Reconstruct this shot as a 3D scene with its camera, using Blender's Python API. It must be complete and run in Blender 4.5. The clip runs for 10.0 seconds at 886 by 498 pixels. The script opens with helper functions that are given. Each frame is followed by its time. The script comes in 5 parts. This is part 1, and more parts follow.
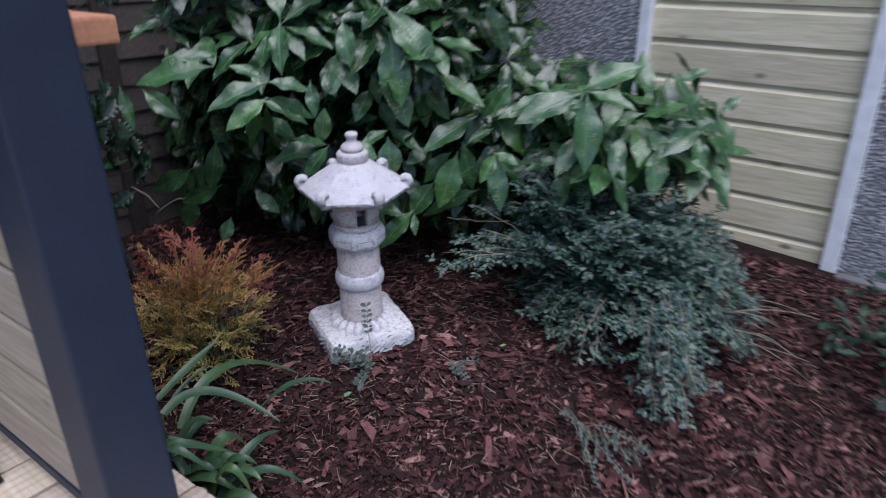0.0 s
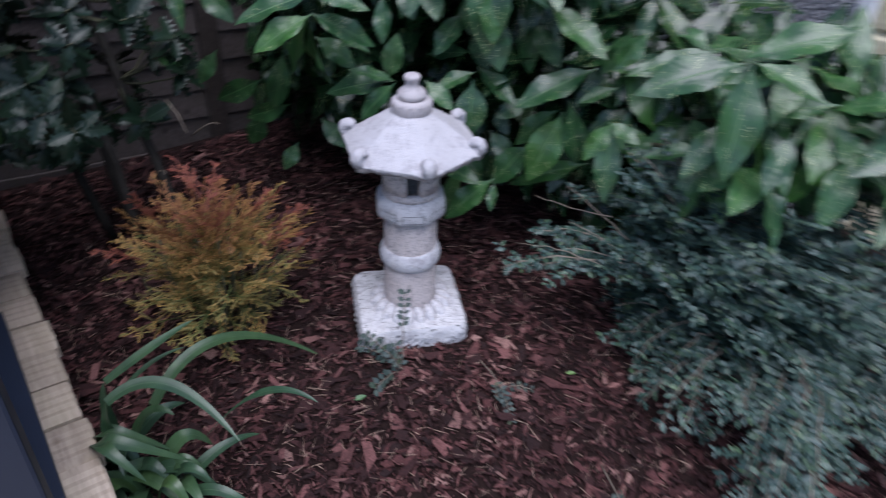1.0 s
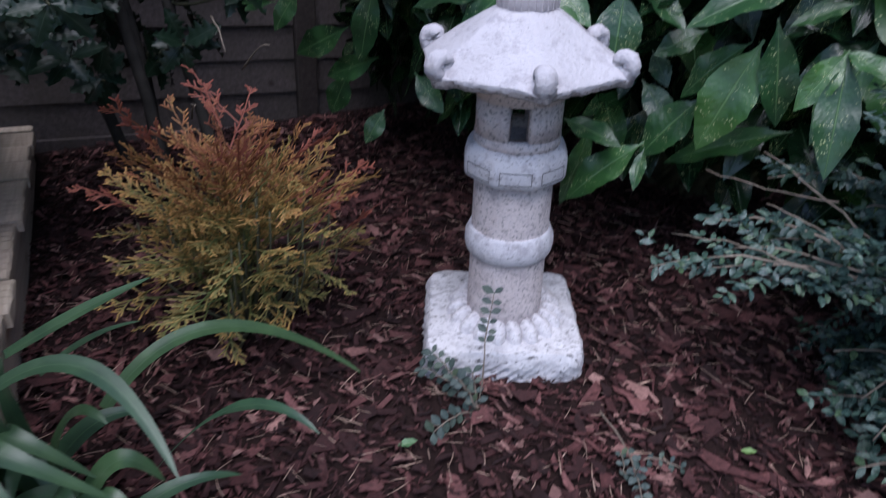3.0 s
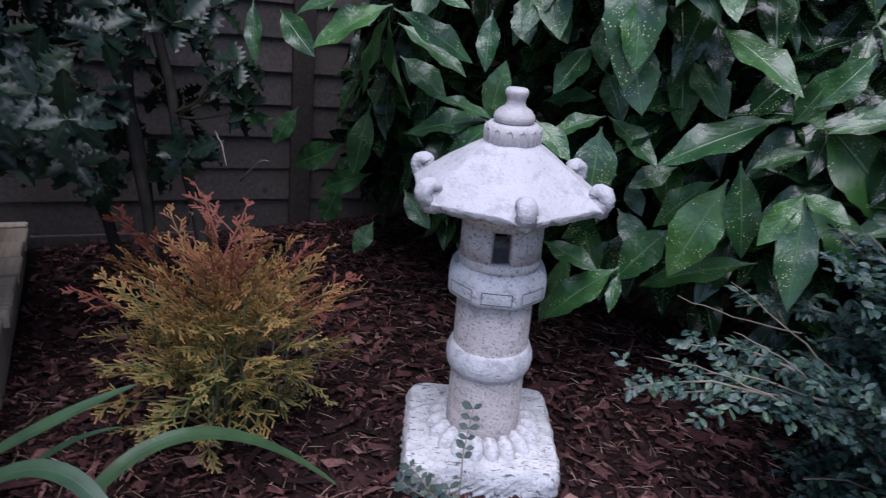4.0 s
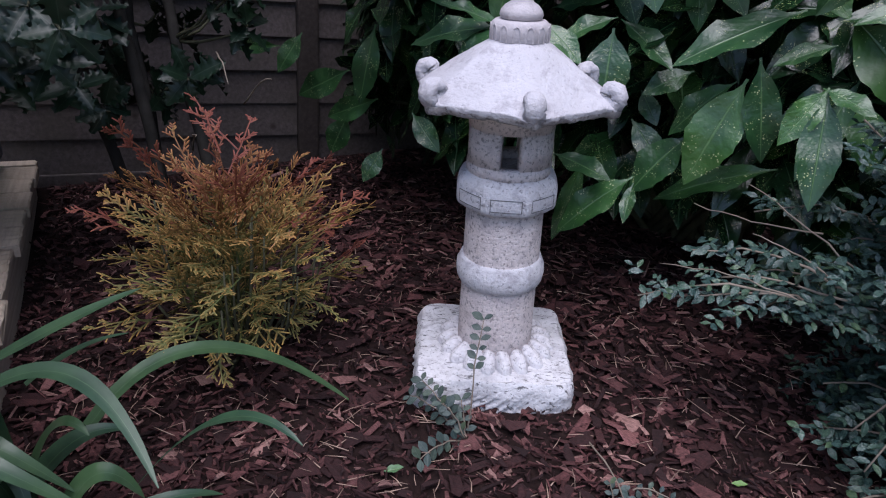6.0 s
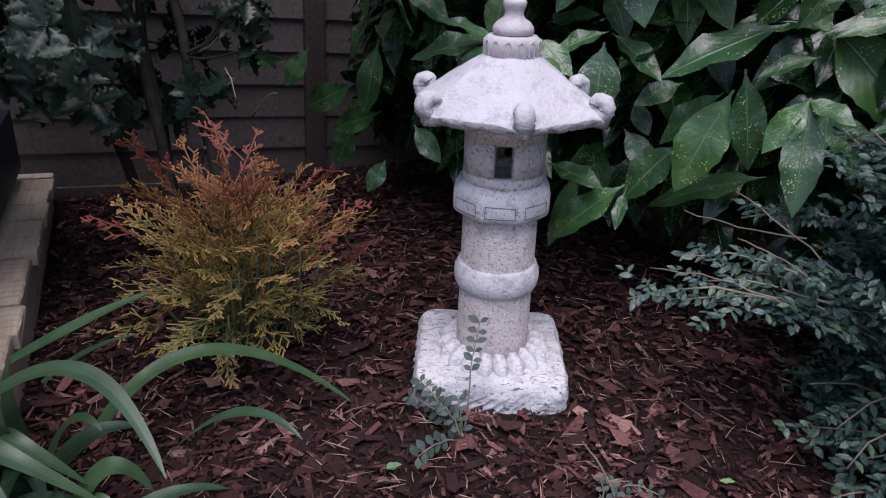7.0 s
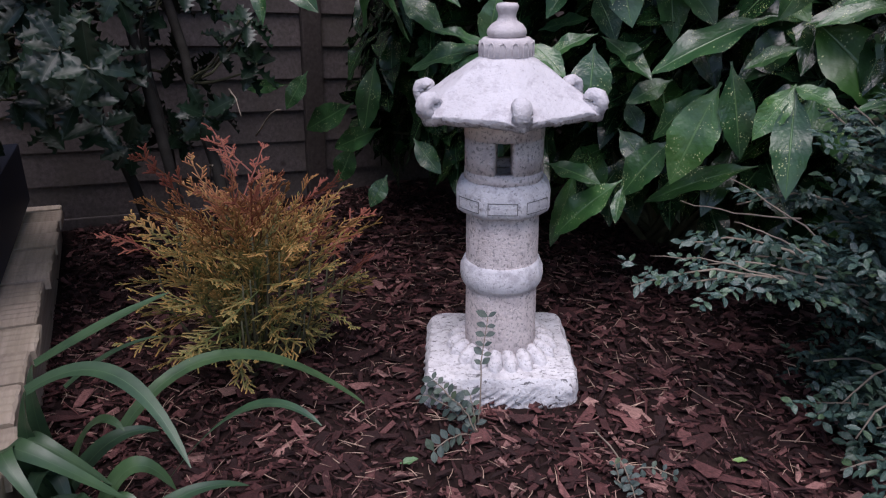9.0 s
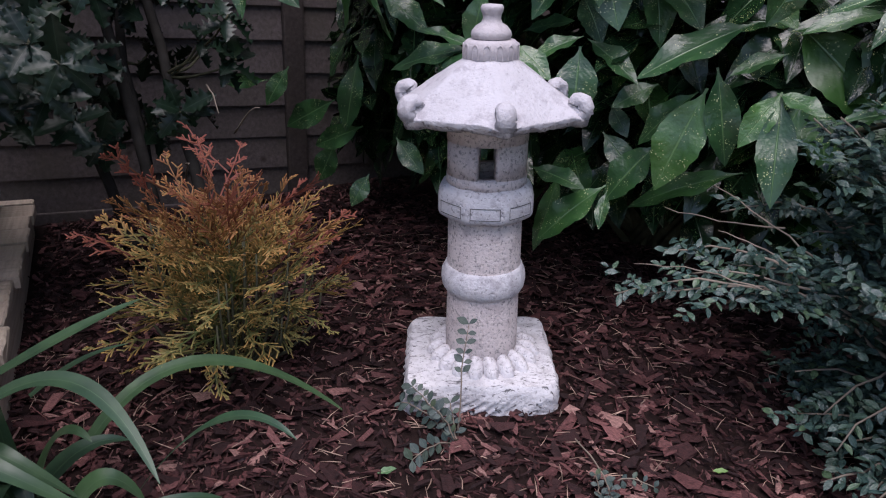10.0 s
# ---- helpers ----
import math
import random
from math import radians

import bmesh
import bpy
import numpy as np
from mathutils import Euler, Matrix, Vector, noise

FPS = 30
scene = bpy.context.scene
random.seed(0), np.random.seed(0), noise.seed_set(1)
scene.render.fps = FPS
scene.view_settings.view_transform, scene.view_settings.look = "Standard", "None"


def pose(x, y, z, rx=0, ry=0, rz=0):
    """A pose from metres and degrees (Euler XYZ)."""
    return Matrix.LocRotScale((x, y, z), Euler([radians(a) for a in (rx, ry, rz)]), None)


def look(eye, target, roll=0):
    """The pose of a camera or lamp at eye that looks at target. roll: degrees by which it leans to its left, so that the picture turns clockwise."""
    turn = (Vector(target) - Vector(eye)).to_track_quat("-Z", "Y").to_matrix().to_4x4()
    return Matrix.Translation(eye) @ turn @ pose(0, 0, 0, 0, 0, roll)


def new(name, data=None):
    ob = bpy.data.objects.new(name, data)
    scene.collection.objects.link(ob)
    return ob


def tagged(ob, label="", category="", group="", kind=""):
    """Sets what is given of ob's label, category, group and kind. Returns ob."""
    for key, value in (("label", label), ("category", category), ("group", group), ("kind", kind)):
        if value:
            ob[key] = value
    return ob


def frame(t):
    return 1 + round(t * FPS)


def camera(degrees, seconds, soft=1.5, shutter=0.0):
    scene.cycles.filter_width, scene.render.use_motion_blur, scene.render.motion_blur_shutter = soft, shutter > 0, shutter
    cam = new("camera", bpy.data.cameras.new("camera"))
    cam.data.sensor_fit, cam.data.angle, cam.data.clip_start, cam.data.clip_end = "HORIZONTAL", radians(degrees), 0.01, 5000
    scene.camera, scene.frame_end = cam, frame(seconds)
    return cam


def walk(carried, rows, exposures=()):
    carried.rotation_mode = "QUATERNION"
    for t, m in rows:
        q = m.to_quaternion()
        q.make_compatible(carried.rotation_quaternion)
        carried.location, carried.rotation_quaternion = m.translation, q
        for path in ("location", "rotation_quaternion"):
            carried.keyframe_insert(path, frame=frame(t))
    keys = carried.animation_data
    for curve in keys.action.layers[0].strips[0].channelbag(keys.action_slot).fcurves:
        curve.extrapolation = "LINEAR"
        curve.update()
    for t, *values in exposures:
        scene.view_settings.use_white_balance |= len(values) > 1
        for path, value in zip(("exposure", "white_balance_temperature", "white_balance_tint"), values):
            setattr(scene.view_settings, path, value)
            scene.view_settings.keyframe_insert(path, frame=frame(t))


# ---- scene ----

cam = camera(65.8, 10.0, soft=1.1, shutter=0.7)
PATH = [
    (0, (0.283, -1.888, 1.133), (0.257, -0.054, 0.336), -0.1),
    (0.5, (0.390, -1.595, 1.119), (0.157, 0.166, 0.199), 2.1),
    (1, (0.452, -1.360, 1.127), (0.010, 0.277, 0.067), 3.6),
    (1.5, (0.478, -1.160, 1.076), (-0.311, 0.295, -0.046), 1.6),
    (2, (0.398, -1.015, 0.968), (-0.408, 0.384, -0.212), 0.5),
    (2.2, (0.375, -0.979, 0.917), (-0.420, 0.417, -0.275), 0.3),
    (3.3, (0.380, -0.977, 0.703), (-0.417, 0.675, -0.093), 5.2),
    (3.5, (0.395, -0.990, 0.756), (-0.393, 0.688, 0.005), 6.3),
    (4, (0.387, -1.008, 0.762), (-0.449, 0.694, 0.128), 5.9),
    (4.5, (0.384, -0.984, 0.736), (-0.525, 0.679, 0.100), 3.5),
    (5, (0.378, -0.976, 0.710), (-0.530, 0.666, 0.019), 2.5),
    (5.5, (0.386, -0.991, 0.689), (-0.478, 0.653, -0.054), 4.1),
    (5.7, (0.393, -0.994, 0.683), (-0.453, 0.653, -0.073), 4.4),
    (7, (0.447, -1.026, 0.693), (-0.441, 0.613, -0.033), 3.7),
    (7.5, (0.458, -1.040, 0.695), (-0.431, 0.631, 0.049), 3.6),
    (8, (0.467, -1.063, 0.691), (-0.428, 0.632, 0.119), 3.1),
    (8.5, (0.467, -1.072, 0.671), (-0.441, 0.617, 0.104), 1.9),
    (9, (0.463, -1.072, 0.649), (-0.443, 0.594, 0.014), 1.1),
    (9.5, (0.462, -1.055, 0.665), (-0.406, 0.622, 0.004), 3.0),
    (10, (0.453, -1.047, 0.662), (-0.406, 0.636, 0.008), 2.2),
]
walk(cam, [(t, look(eye, to, roll)) for t, eye, to, roll in PATH],
     exposures=[(0, 1.22, 5950, 12), (1, 1.24, 5900, 12), (2, 1.26, 5850, 13), (5.5, 1.33, 5950, 14), (7, 1.33, 6330, 17), (10, 1.33, 6420, 18)])

# ---- light: a dull overcast evening ----
world = bpy.data.worlds.new("overcast_sky")
scene.world = world
world.use_nodes = True
wn = world.node_tree
sky = wn.nodes.new("ShaderNodeTexSky")
sky.sky_type = "NISHITA"
sky.sun_disc = False
sky.sun_elevation = radians(69)
sky.sun_rotation = radians(158)
sky.air_density, sky.dust_density, sky.ozone_density = 1.0, 1.0, 1.5
wn.links.new(sky.outputs[0], wn.nodes["Background"].inputs[0])
wn.nodes["Background"].inputs[1].default_value = 0.074
sun_data = bpy.data.lights.new("sun", "SUN")
sun_data.energy, sun_data.angle, sun_data.color = 1.62, radians(52), (1.0, 0.94, 0.96)
sun = new("sun", sun_data)
sun.matrix_world = look((0, 0, 5), (-0.66, 1.8, 0))

# ---- materials ----
RNG = random.Random(7)


class Mat:
    """A node material on a Principled shader, with short ways to add textures."""

    def __init__(self, name, rough=0.6, metal=0.0, spec=0.5):
        self.m = bpy.data.materials.new(name)
        self.m.use_nodes = True
        self.t = self.m.node_tree
        self.p = self.t.nodes["Principled BSDF"]
        self.p.inputs["Roughness"].default_value = rough
        self.p.inputs["Metallic"].default_value = metal
        self.p.inputs["Specular IOR Level"].default_value = spec

    def node(self, kind, **kw):
        n = self.t.nodes.new(kind)
        for k, v in kw.items():
            n.inputs[k].default_value = v
        return n

    def link(self, a, b):
        self.t.links.new(a, b)

    def coord(self, which="Object", scale=(1, 1, 1), spread=0.0):
        c = self.node("ShaderNodeTexCoord")
        mp = self.node("ShaderNodeMapping")
        mp.inputs["Scale"].default_value = scale
        self.link(c.outputs[which], mp.inputs["Vector"])
        if spread:
            info = self.node("ShaderNodeObjectInfo")
            mul = self.node("ShaderNodeVectorMath")
            mul.operation = "SCALE"
            mul.inputs[0].default_value = (spread, spread * 0.7, spread * 1.3)
            self.link(info.outputs["Random"], mul.inputs["Scale"])
            self.link(mul.outputs[0], mp.inputs["Location"])
        return mp.outputs[0]

    def noise(self, vec, scale, detail=4.0, rough=0.55, distort=0.0):
        n = self.node("ShaderNodeTexNoise", Scale=scale, Detail=detail, Roughness=rough, Distortion=distort)
        self.link(vec, n.inputs["Vector"])
        return n.outputs["Fac"]

    def node_color(self, vec, scale):
        n = self.node("ShaderNodeTexNoise", Scale=scale, Detail=2.0)
        self.link(vec, n.inputs["Vector"])
        return n.outputs["Color"]

    def cells(self, vec, scale, out="Distance"):
        n = self.node("ShaderNodeTexVoronoi", Scale=scale)
        self.link(vec, n.inputs["Vector"])
        return n.outputs[out]

    def ramp(self, fac, *stops):
        r = self.node("ShaderNodeValToRGB")
        e = r.color_ramp.elements
        while len(e) < len(stops):
            e.new(0.5)
        for el, (pos, col) in zip(e, stops):
            el.position = pos
            el.color = (*col, 1) if len(col) == 3 else (col[0], col[0], col[0], 1)
        self.link(fac, r.inputs["Fac"])
        return r.outputs["Color"]

    def mix(self, fac, a, b, mode="MIX"):
        n = self.node("ShaderNodeMix")
        n.data_type, n.blend_type = "RGBA", mode
        for sock, v in ((n.inputs[0], fac), (n.inputs[6], a), (n.inputs[7], b)):
            if isinstance(v, (int, float)):
                sock.default_value = v
            elif isinstance(v, tuple):
                sock.default_value = (*v, 1)
            else:
                self.link(v, sock)
        return n.outputs[2]

    def math(self, op, a, b=0.0):
        n = self.node("ShaderNodeMath")
        n.operation = op
        for sock, v in ((n.inputs[0], a), (n.inputs[1], b)):
            if isinstance(v, (int, float)):
                sock.default_value = v
            else:
                self.link(v, sock)
        return n.outputs[0]

    def color(self, c):
        if isinstance(c, tuple):
            self.p.inputs["Base Color"].default_value = (*c, 1)
        else:
            self.link(c, self.p.inputs["Base Color"])

    def bump(self, height, strength=0.4, distance=0.002):
        b = self.node("ShaderNodeBump", Strength=strength, Distance=distance)
        self.link(height, b.inputs["Height"])
        self.link(b.outputs[0], self.p.inputs["Normal"])


def stone_paint(name, light, dark, specks, pits, worn=0.8, flecks=False):
    m = Mat(name, 0.85, spec=0.25)
    v = m.coord("Object")
    big = m.noise(v, 9, 5)
    fine = m.noise(v, 190, 3, 0.6)
    base = m.ramp(big, (0.3, dark), (0.7, light))
    spots = m.ramp(fine, (specks - 0.06, (0.50,)), (specks + 0.05, (1.0,)))
    base = m.mix(1.0, base, spots, "MULTIPLY")
    wear = m.ramp(m.noise(v, 40, 6, 0.7), (0.36, (0.62, 0.60, 0.62)), (0.50, (1, 1, 1)))
    if flecks:
        long = m.noise(m.coord("Object", (1.0, 3.4, 1.6)), 58, 3, 0.5, 0.6)
        base = m.mix(1.0, base, m.ramp(long, (0.350, (0.24,)), (0.40, (1.0,))), "MULTIPLY")
    m.color(m.mix(worn, base, wear, "MULTIPLY"))
    m.bump(m.math("ADD", m.noise(v, 150, 4, 0.7), m.math("MULTIPLY", fine, 0.7)), pits, 0.003)
    return m.m


M_ROOF = stone_paint("painted_concrete_roof", (0.56, 0.545, 0.575), (0.475, 0.46, 0.485), 0.31, 0.9, 0.6)
M_SHAFT = stone_paint("weathered_concrete", (0.86, 0.775, 0.755), (0.72, 0.635, 0.62), 0.415, 1.0, 0.6)
M_BASE = stone_paint("pitted_white_concrete", (0.72, 0.71, 0.725), (0.62, 0.61, 0.625), 0.37, 0.9, 0.55, True)

M_FINIAL = stone_paint("smooth_pinkish_concrete", (0.52, 0.485, 0.50), (0.43, 0.40, 0.41), 0.24, 0.5, 0.5)
M_COBBLE = stone_paint("white_cobble_concrete", (0.79, 0.77, 0.785), (0.66, 0.64, 0.655), 0.40, 0.9, 0.6)
M_EAVE = stone_paint("dark_eave_concrete", (0.46, 0.43, 0.43), (0.30, 0.275, 0.27), 0.42, 1.0, 0.8)
M_BAND = stone_paint("pitted_white_bands", (0.78, 0.765, 0.79), (0.64, 0.62, 0.645), 0.37, 0.9)


def timber(name, a, b, c, rough=0.75, knots=True, grain=(2.0, 30, 30)):
    m = Mat(name, rough, spec=0.25)
    v = m.coord("Object", grain, 40.0)
    g = m.noise(v, 3.0, 6, 0.6, 0.4)
    col = m.ramp(g, (0.3, a), (0.55, b), (0.78, c))
    if knots:
        kv = m.coord("Object", (4, 9, 9), 17.0)
        k = m.cells(kv, 1.0)
        col = m.mix(m.ramp(k, (0.05, (1.0,)), (0.13, (0.0,))), col, (a[0] * 0.45, a[1] * 0.4, a[2] * 0.35))
    stain = m.noise(m.coord("Object", (2, 5, 5), 9.0), 2.0, 4)
    col = m.mix(m.ramp(stain, (0.42, (0.0,)), (0.75, (0.55,))), col, (b[0] * 0.72, b[1] * 0.76, b[2] * 0.62))
    info = m.node("ShaderNodeObjectInfo")
    col = m.mix(1.0, col, m.ramp(info.outputs["Random"], (0.0, (0.84,)), (1.0, (1.08,))), "MULTIPLY")
    m.color(col)
    m.bump(g, 0.35, 0.002)
    return m.m


M_CLAD = timber("treated_softwood_cladding", (0.50, 0.43, 0.30), (0.67, 0.60, 0.43), (0.77, 0.71, 0.54))
M_DECK = timber("pale_decking_timber", (0.42, 0.335, 0.26), (0.56, 0.46, 0.36), (0.66, 0.565, 0.45))
M_SCREEN = timber("pale_screen_timber", (0.28, 0.235, 0.19), (0.38, 0.325, 0.265), (0.46, 0.40, 0.33))
M_FENCE = timber("old_brown_fence_timber", (0.060, 0.049, 0.047), (0.098, 0.081, 0.078), (0.140, 0.118, 0.112))
M_OLDPOST = timber("dark_old_post", (0.035, 0.028, 0.026), (0.055, 0.044, 0.040), (0.08, 0.065, 0.06))
M_CAP = timber("orange_stained_timber", (0.50, 0.22, 0.12), (0.62, 0.29, 0.17), (0.70, 0.36, 0.22))


def plain(name, col, rough, spec=0.5, vary=0.15, scale=6, bump=0.15, metal=0.0):
    m = Mat(name, rough, metal, spec)
    v = m.coord("Object")
    n = m.noise(v, scale, 5)
    lo = tuple(x * (1 - vary) for x in col)
    hi = tuple(min(1, x * (1 + vary)) for x in col)
    m.color(m.ramp(n, (0.3, lo), (0.7, hi)))
    m.bump(m.noise(v, scale * 25, 4), bump, 0.001)
    return m.m


M_NAVY = plain("navy_painted_timber", (0.018, 0.026, 0.049), 0.55, 0.4)
M_TRIM = plain("chipped_white_trim", (0.74, 0.74, 0.76), 0.6, 0.4, 0.12, 14, 0.4)
M_KERB = plain("damp_concrete", (0.14, 0.14, 0.14), 0.85, 0.2, 0.3, 9, 0.6)
M_BLACK = plain("black_metal", (0.012, 0.012, 0.013), 0.45)


def pebbledash():
    m = Mat("grey_pebbledash", 0.9, spec=0.2)
    v = m.coord("Object")
    c = m.cells(v, 95)
    tint = m.cells(v, 95, "Color")
    grey = m.ramp(tint, (0.0, (0.20, 0.20, 0.215)), (0.6, (0.36, 0.36, 0.38)), (1.0, (0.62, 0.61, 0.62)))
    m.color(m.mix(m.ramp(c, (0.25, (0.0,)), (0.6, (0.8,))), grey, (0.15, 0.15, 0.165)))
    m.bump(m.math("SUBTRACT", m.noise(v, 30, 3), c), 1.0, 0.006)
    return m.m


M_WALL = pebbledash()


def mulch_soil():
    m = Mat("dark_mulch_ground", 0.95, spec=0.15)
    v = m.coord("Object")
    n = m.noise(v, 55, 6, 0.7)
    m.color(m.ramp(n, (0.3, (0.007, 0.004, 0.004)), (0.7, (0.030, 0.016, 0.014))))
    m.bump(n, 1.0, 0.01)
    return m.m


def bark():
    m = Mat("bark_chip", 0.72, spec=0.35)
    geo = m.node("ShaderNodeNewGeometry")
    r = geo.outputs["Random Per Island"]
    col = m.ramp(r, (0.0, (0.020, 0.0075, 0.0076)), (0.35, (0.048, 0.0170, 0.0170)), (0.7, (0.102, 0.038, 0.037)),
                 (0.90, (0.200, 0.088, 0.083)), (1.0, (0.37, 0.22, 0.19)))
    v = m.coord("Object")
    n = m.noise(v, 160, 4, 0.7)
    damp = m.noise(v, 5.5, 4, 0.6)
    col = m.mix(1.0, col, m.ramp(damp, (0.36, (0.62, 0.60, 0.60)), (0.62, (1.2, 1.16, 1.14))), "MULTIPLY")
    fibre = m.noise(m.coord("Object", (1, 6, 3)), 120, 3, 0.6)
    col = m.mix(0.8, col, m.ramp(fibre, (0.35, (0.5,)), (0.65, (1.35,))), "MULTIPLY")
    m.color(m.mix(0.8, col, m.ramp(n, (0.3, (0.55,)), (0.7, (1.25,))), "MULTIPLY"))
    m.bump(m.math("ADD", n, fibre), 1.0, 0.003)
    return m.m


M_SOIL, M_BARK = mulch_soil(), bark()
M_SPLINT = plain("pale_wood_splinter", (0.36, 0.25, 0.19), 0.7, 0.3, 0.6, 30)


def leafy(name, base, deep, rib, rough=0.32, spots=None, islands=False, unit=1.0, gloss=0.5, relief=0.35):
    """A leaf surface: midrib and side veins from the leaf's own UV, mottling, and spots where given."""
    m = Mat(name, rough, spec=gloss)
    uv = m.node("ShaderNodeTexCoord").outputs["UV"]
    sep = m.node("ShaderNodeSeparateXYZ")
    m.link(uv, sep.inputs[0])
    across = m.math("ABSOLUTE", m.math("SUBTRACT", sep.outputs[0], 0.5))
    v = m.coord("Object", spread=30.0)
    col = m.ramp(m.noise(v, 5 * unit, 4), (0.3, deep), (0.7, base))
    if islands:
        r = m.node("ShaderNodeNewGeometry").outputs["Random Per Island"]
    else:
        r = m.node("ShaderNodeObjectInfo").outputs["Random"]
    col = m.mix(1.0, col, m.ramp(r, (0.0, (0.66, 0.74, 0.80)), (0.5, (1.0, 1.0, 1.0)), (0.85, (1.15, 1.14, 0.95)), (1.0, (1.45, 1.35, 0.8))), "MULTIPLY")
    if spots:
        bent = m.mix(0.02, v, m.node_color(v, 20 * unit))
        cell = m.cells(bent, 40 * unit)
        mask = m.math("MULTIPLY", m.ramp(cell, (0.15, (1.0,)), (0.28, (0.0,))),
                      m.ramp(m.noise(v, 6 * unit, 3), (0.53, (0.0,)), (0.60, (1.0,))))
        small = m.math("MULTIPLY", m.ramp(m.cells(v, 62 * unit), (0.16, (0.8,)), (0.28, (0.0,))), m.ramp(m.noise(v, 9 * unit, 3), (0.57, (0.0,)), (0.64, (1.0,))))
        col = m.mix(m.math("MAXIMUM", mask, small), col, spots)
    veins = m.node("ShaderNodeTexWave", Scale=1.0, Distortion=0.6)
    comb = m.node("ShaderNodeCombineXYZ")
    m.link(m.math("SUBTRACT", m.math("MULTIPLY", sep.outputs[1], 3.2), m.math("MULTIPLY", across, 2.2)), comb.inputs[0])
    m.link(comb.outputs[0], veins.inputs["Vector"])
    ribmask = m.ramp(across, (0.010, (0.75,)), (0.030, (0.0,)))
    col = m.mix(ribmask, col, rib)
    m.color(col)
    m.bump(m.math("ADD", m.math("MULTIPLY", veins.outputs["Fac"], 0.05), m.math("ADD", m.math("MULTIPLY", ribmask, -0.8), m.math("MULTIPLY", m.noise(v, 8 * unit, 3), 1.6))), relief, 0.004)
    return m.m


M_LAUREL = leafy("spotted_laurel_leaf", (0.036, 0.105, 0.030), (0.016, 0.056, 0.020), (0.10, 0.19, 0.07), 0.37, (0.58, 0.61, 0.32), gloss=0.66, relief=0.42)
# darker copy of the laurel leaf: the shrub's inner shade put into the colour
M_LAUREL_SHADED = leafy("spotted_laurel_shaded_foliage", (0.017, 0.052, 0.017), (0.008, 0.026, 0.010), (0.07, 0.13, 0.06), 0.26, (0.5, 0.53, 0.24), True, 6.0)
M_HOLLY = leafy("holly_leaf", (0.013, 0.032, 0.016), (0.007, 0.017, 0.009), (0.04, 0.06, 0.04), 0.36, gloss=0.38, relief=0.05)
M_DARK = leafy("dark_evergreen_leaf", (0.014, 0.040, 0.022), (0.008, 0.022, 0.014), (0.04, 0.07, 0.04), 0.34, gloss=0.3)
M_BOX = leafy("small_evergreen_leaf", (0.062, 0.106, 0.088), (0.020, 0.044, 0.037), (0.09, 0.14, 0.11), 0.27, None, True, 30.0)
M_IRIS = leafy("strap_leaf", (0.050, 0.098, 0.046), (0.028, 0.060, 0.031), (0.07, 0.125, 0.06), 0.38, None, False, 5.0, relief=0.05)
M_WEED = leafy("weed_leaf", (0.060, 0.085, 0.072), (0.035, 0.056, 0.048), (0.10, 0.13, 0.10), 0.45, None, True, 40.0)
M_FRESH = leafy("fresh_green_leaf", (0.13, 0.23, 0.10), (0.09, 0.17, 0.07), (0.3, 0.4, 0.2), 0.4)
M_DEAD = leafy("dead_leaf", (0.30, 0.13, 0.085), (0.18, 0.08, 0.06), (0.35, 0.2, 0.14), 0.6)


def conifer_mat():
    m = Mat("bronzed_conifer_foliage", 0.6, spec=0.3)
    uv = m.node("ShaderNodeSeparateXYZ")
    m.link(m.node("ShaderNodeTexCoord").outputs["UV"], uv.inputs[0])
    r = m.node("ShaderNodeNewGeometry").outputs["Random Per Island"]
    h = m.math("ADD", uv.outputs[0], m.math("MULTIPLY", m.math("SUBTRACT", r, 0.5), 0.30))
    body = m.ramp(h, (0.08, (0.060, 0.082, 0.024)), (0.30, (0.105, 0.094, 0.026)), (0.58, (0.150, 0.080, 0.028)), (0.90, (0.17, 0.050, 0.032)))
    tip = m.ramp(h, (0.04, (0.30, 0.235, 0.080)), (0.20, (0.50, 0.28, 0.085)), (0.62, (0.40, 0.175, 0.070)), (0.95, (0.25, 0.076, 0.056)))
    m.color(m.mix(m.ramp(uv.outputs[1], (0.45, (0.0,)), (1.0, (0.9,))), body, tip))
    return m.m


M_CONIFER = conifer_mat()
M_STEM = plain("green_brown_stem", (0.075, 0.075, 0.045), 0.8, 0.2, 0.35, 30, 0.5)
M_TWIG = plain("grey_brown_twig", (0.20, 0.165, 0.13), 0.8, 0.2, 0.3, 40, 0.4)
M_BARKSTEM = plain("dark_bark_stem", (0.034, 0.031, 0.027), 0.85, 0.2, 0.35, 30, 0.6)

# ---- mesh helpers ----


def obj(name, bm, mat, parent=None, label="", m=None, smooth=True):
    me = bpy.data.meshes.new(name)
    bm.normal_update()
    bm.to_mesh(me)
    bm.free()
    for p in me.polygons:
        p.use_smooth = smooth
    me.materials.append(mat)
    ob = new(name, me)
    if parent:
        ob.parent = parent
    if m is not None:
        ob.matrix_basis = m
    if label:
        ob["label"] = label
    return ob


def part(name, bm, mat, parent, label="", m=None, smooth=True):
    return obj(name, bm, mat, parent, label, m, smooth)


def piece(name, mesh, parent, m):
    ob = new(name, mesh)
    ob.parent = parent
    ob.matrix_basis = m
    return ob


def holder(name, m, label, category, group="", kind=""):
    e = new(name)
    e.empty_display_size = 0.05
    e.matrix_basis = m
    return tagged(e, label, category, group, kind)


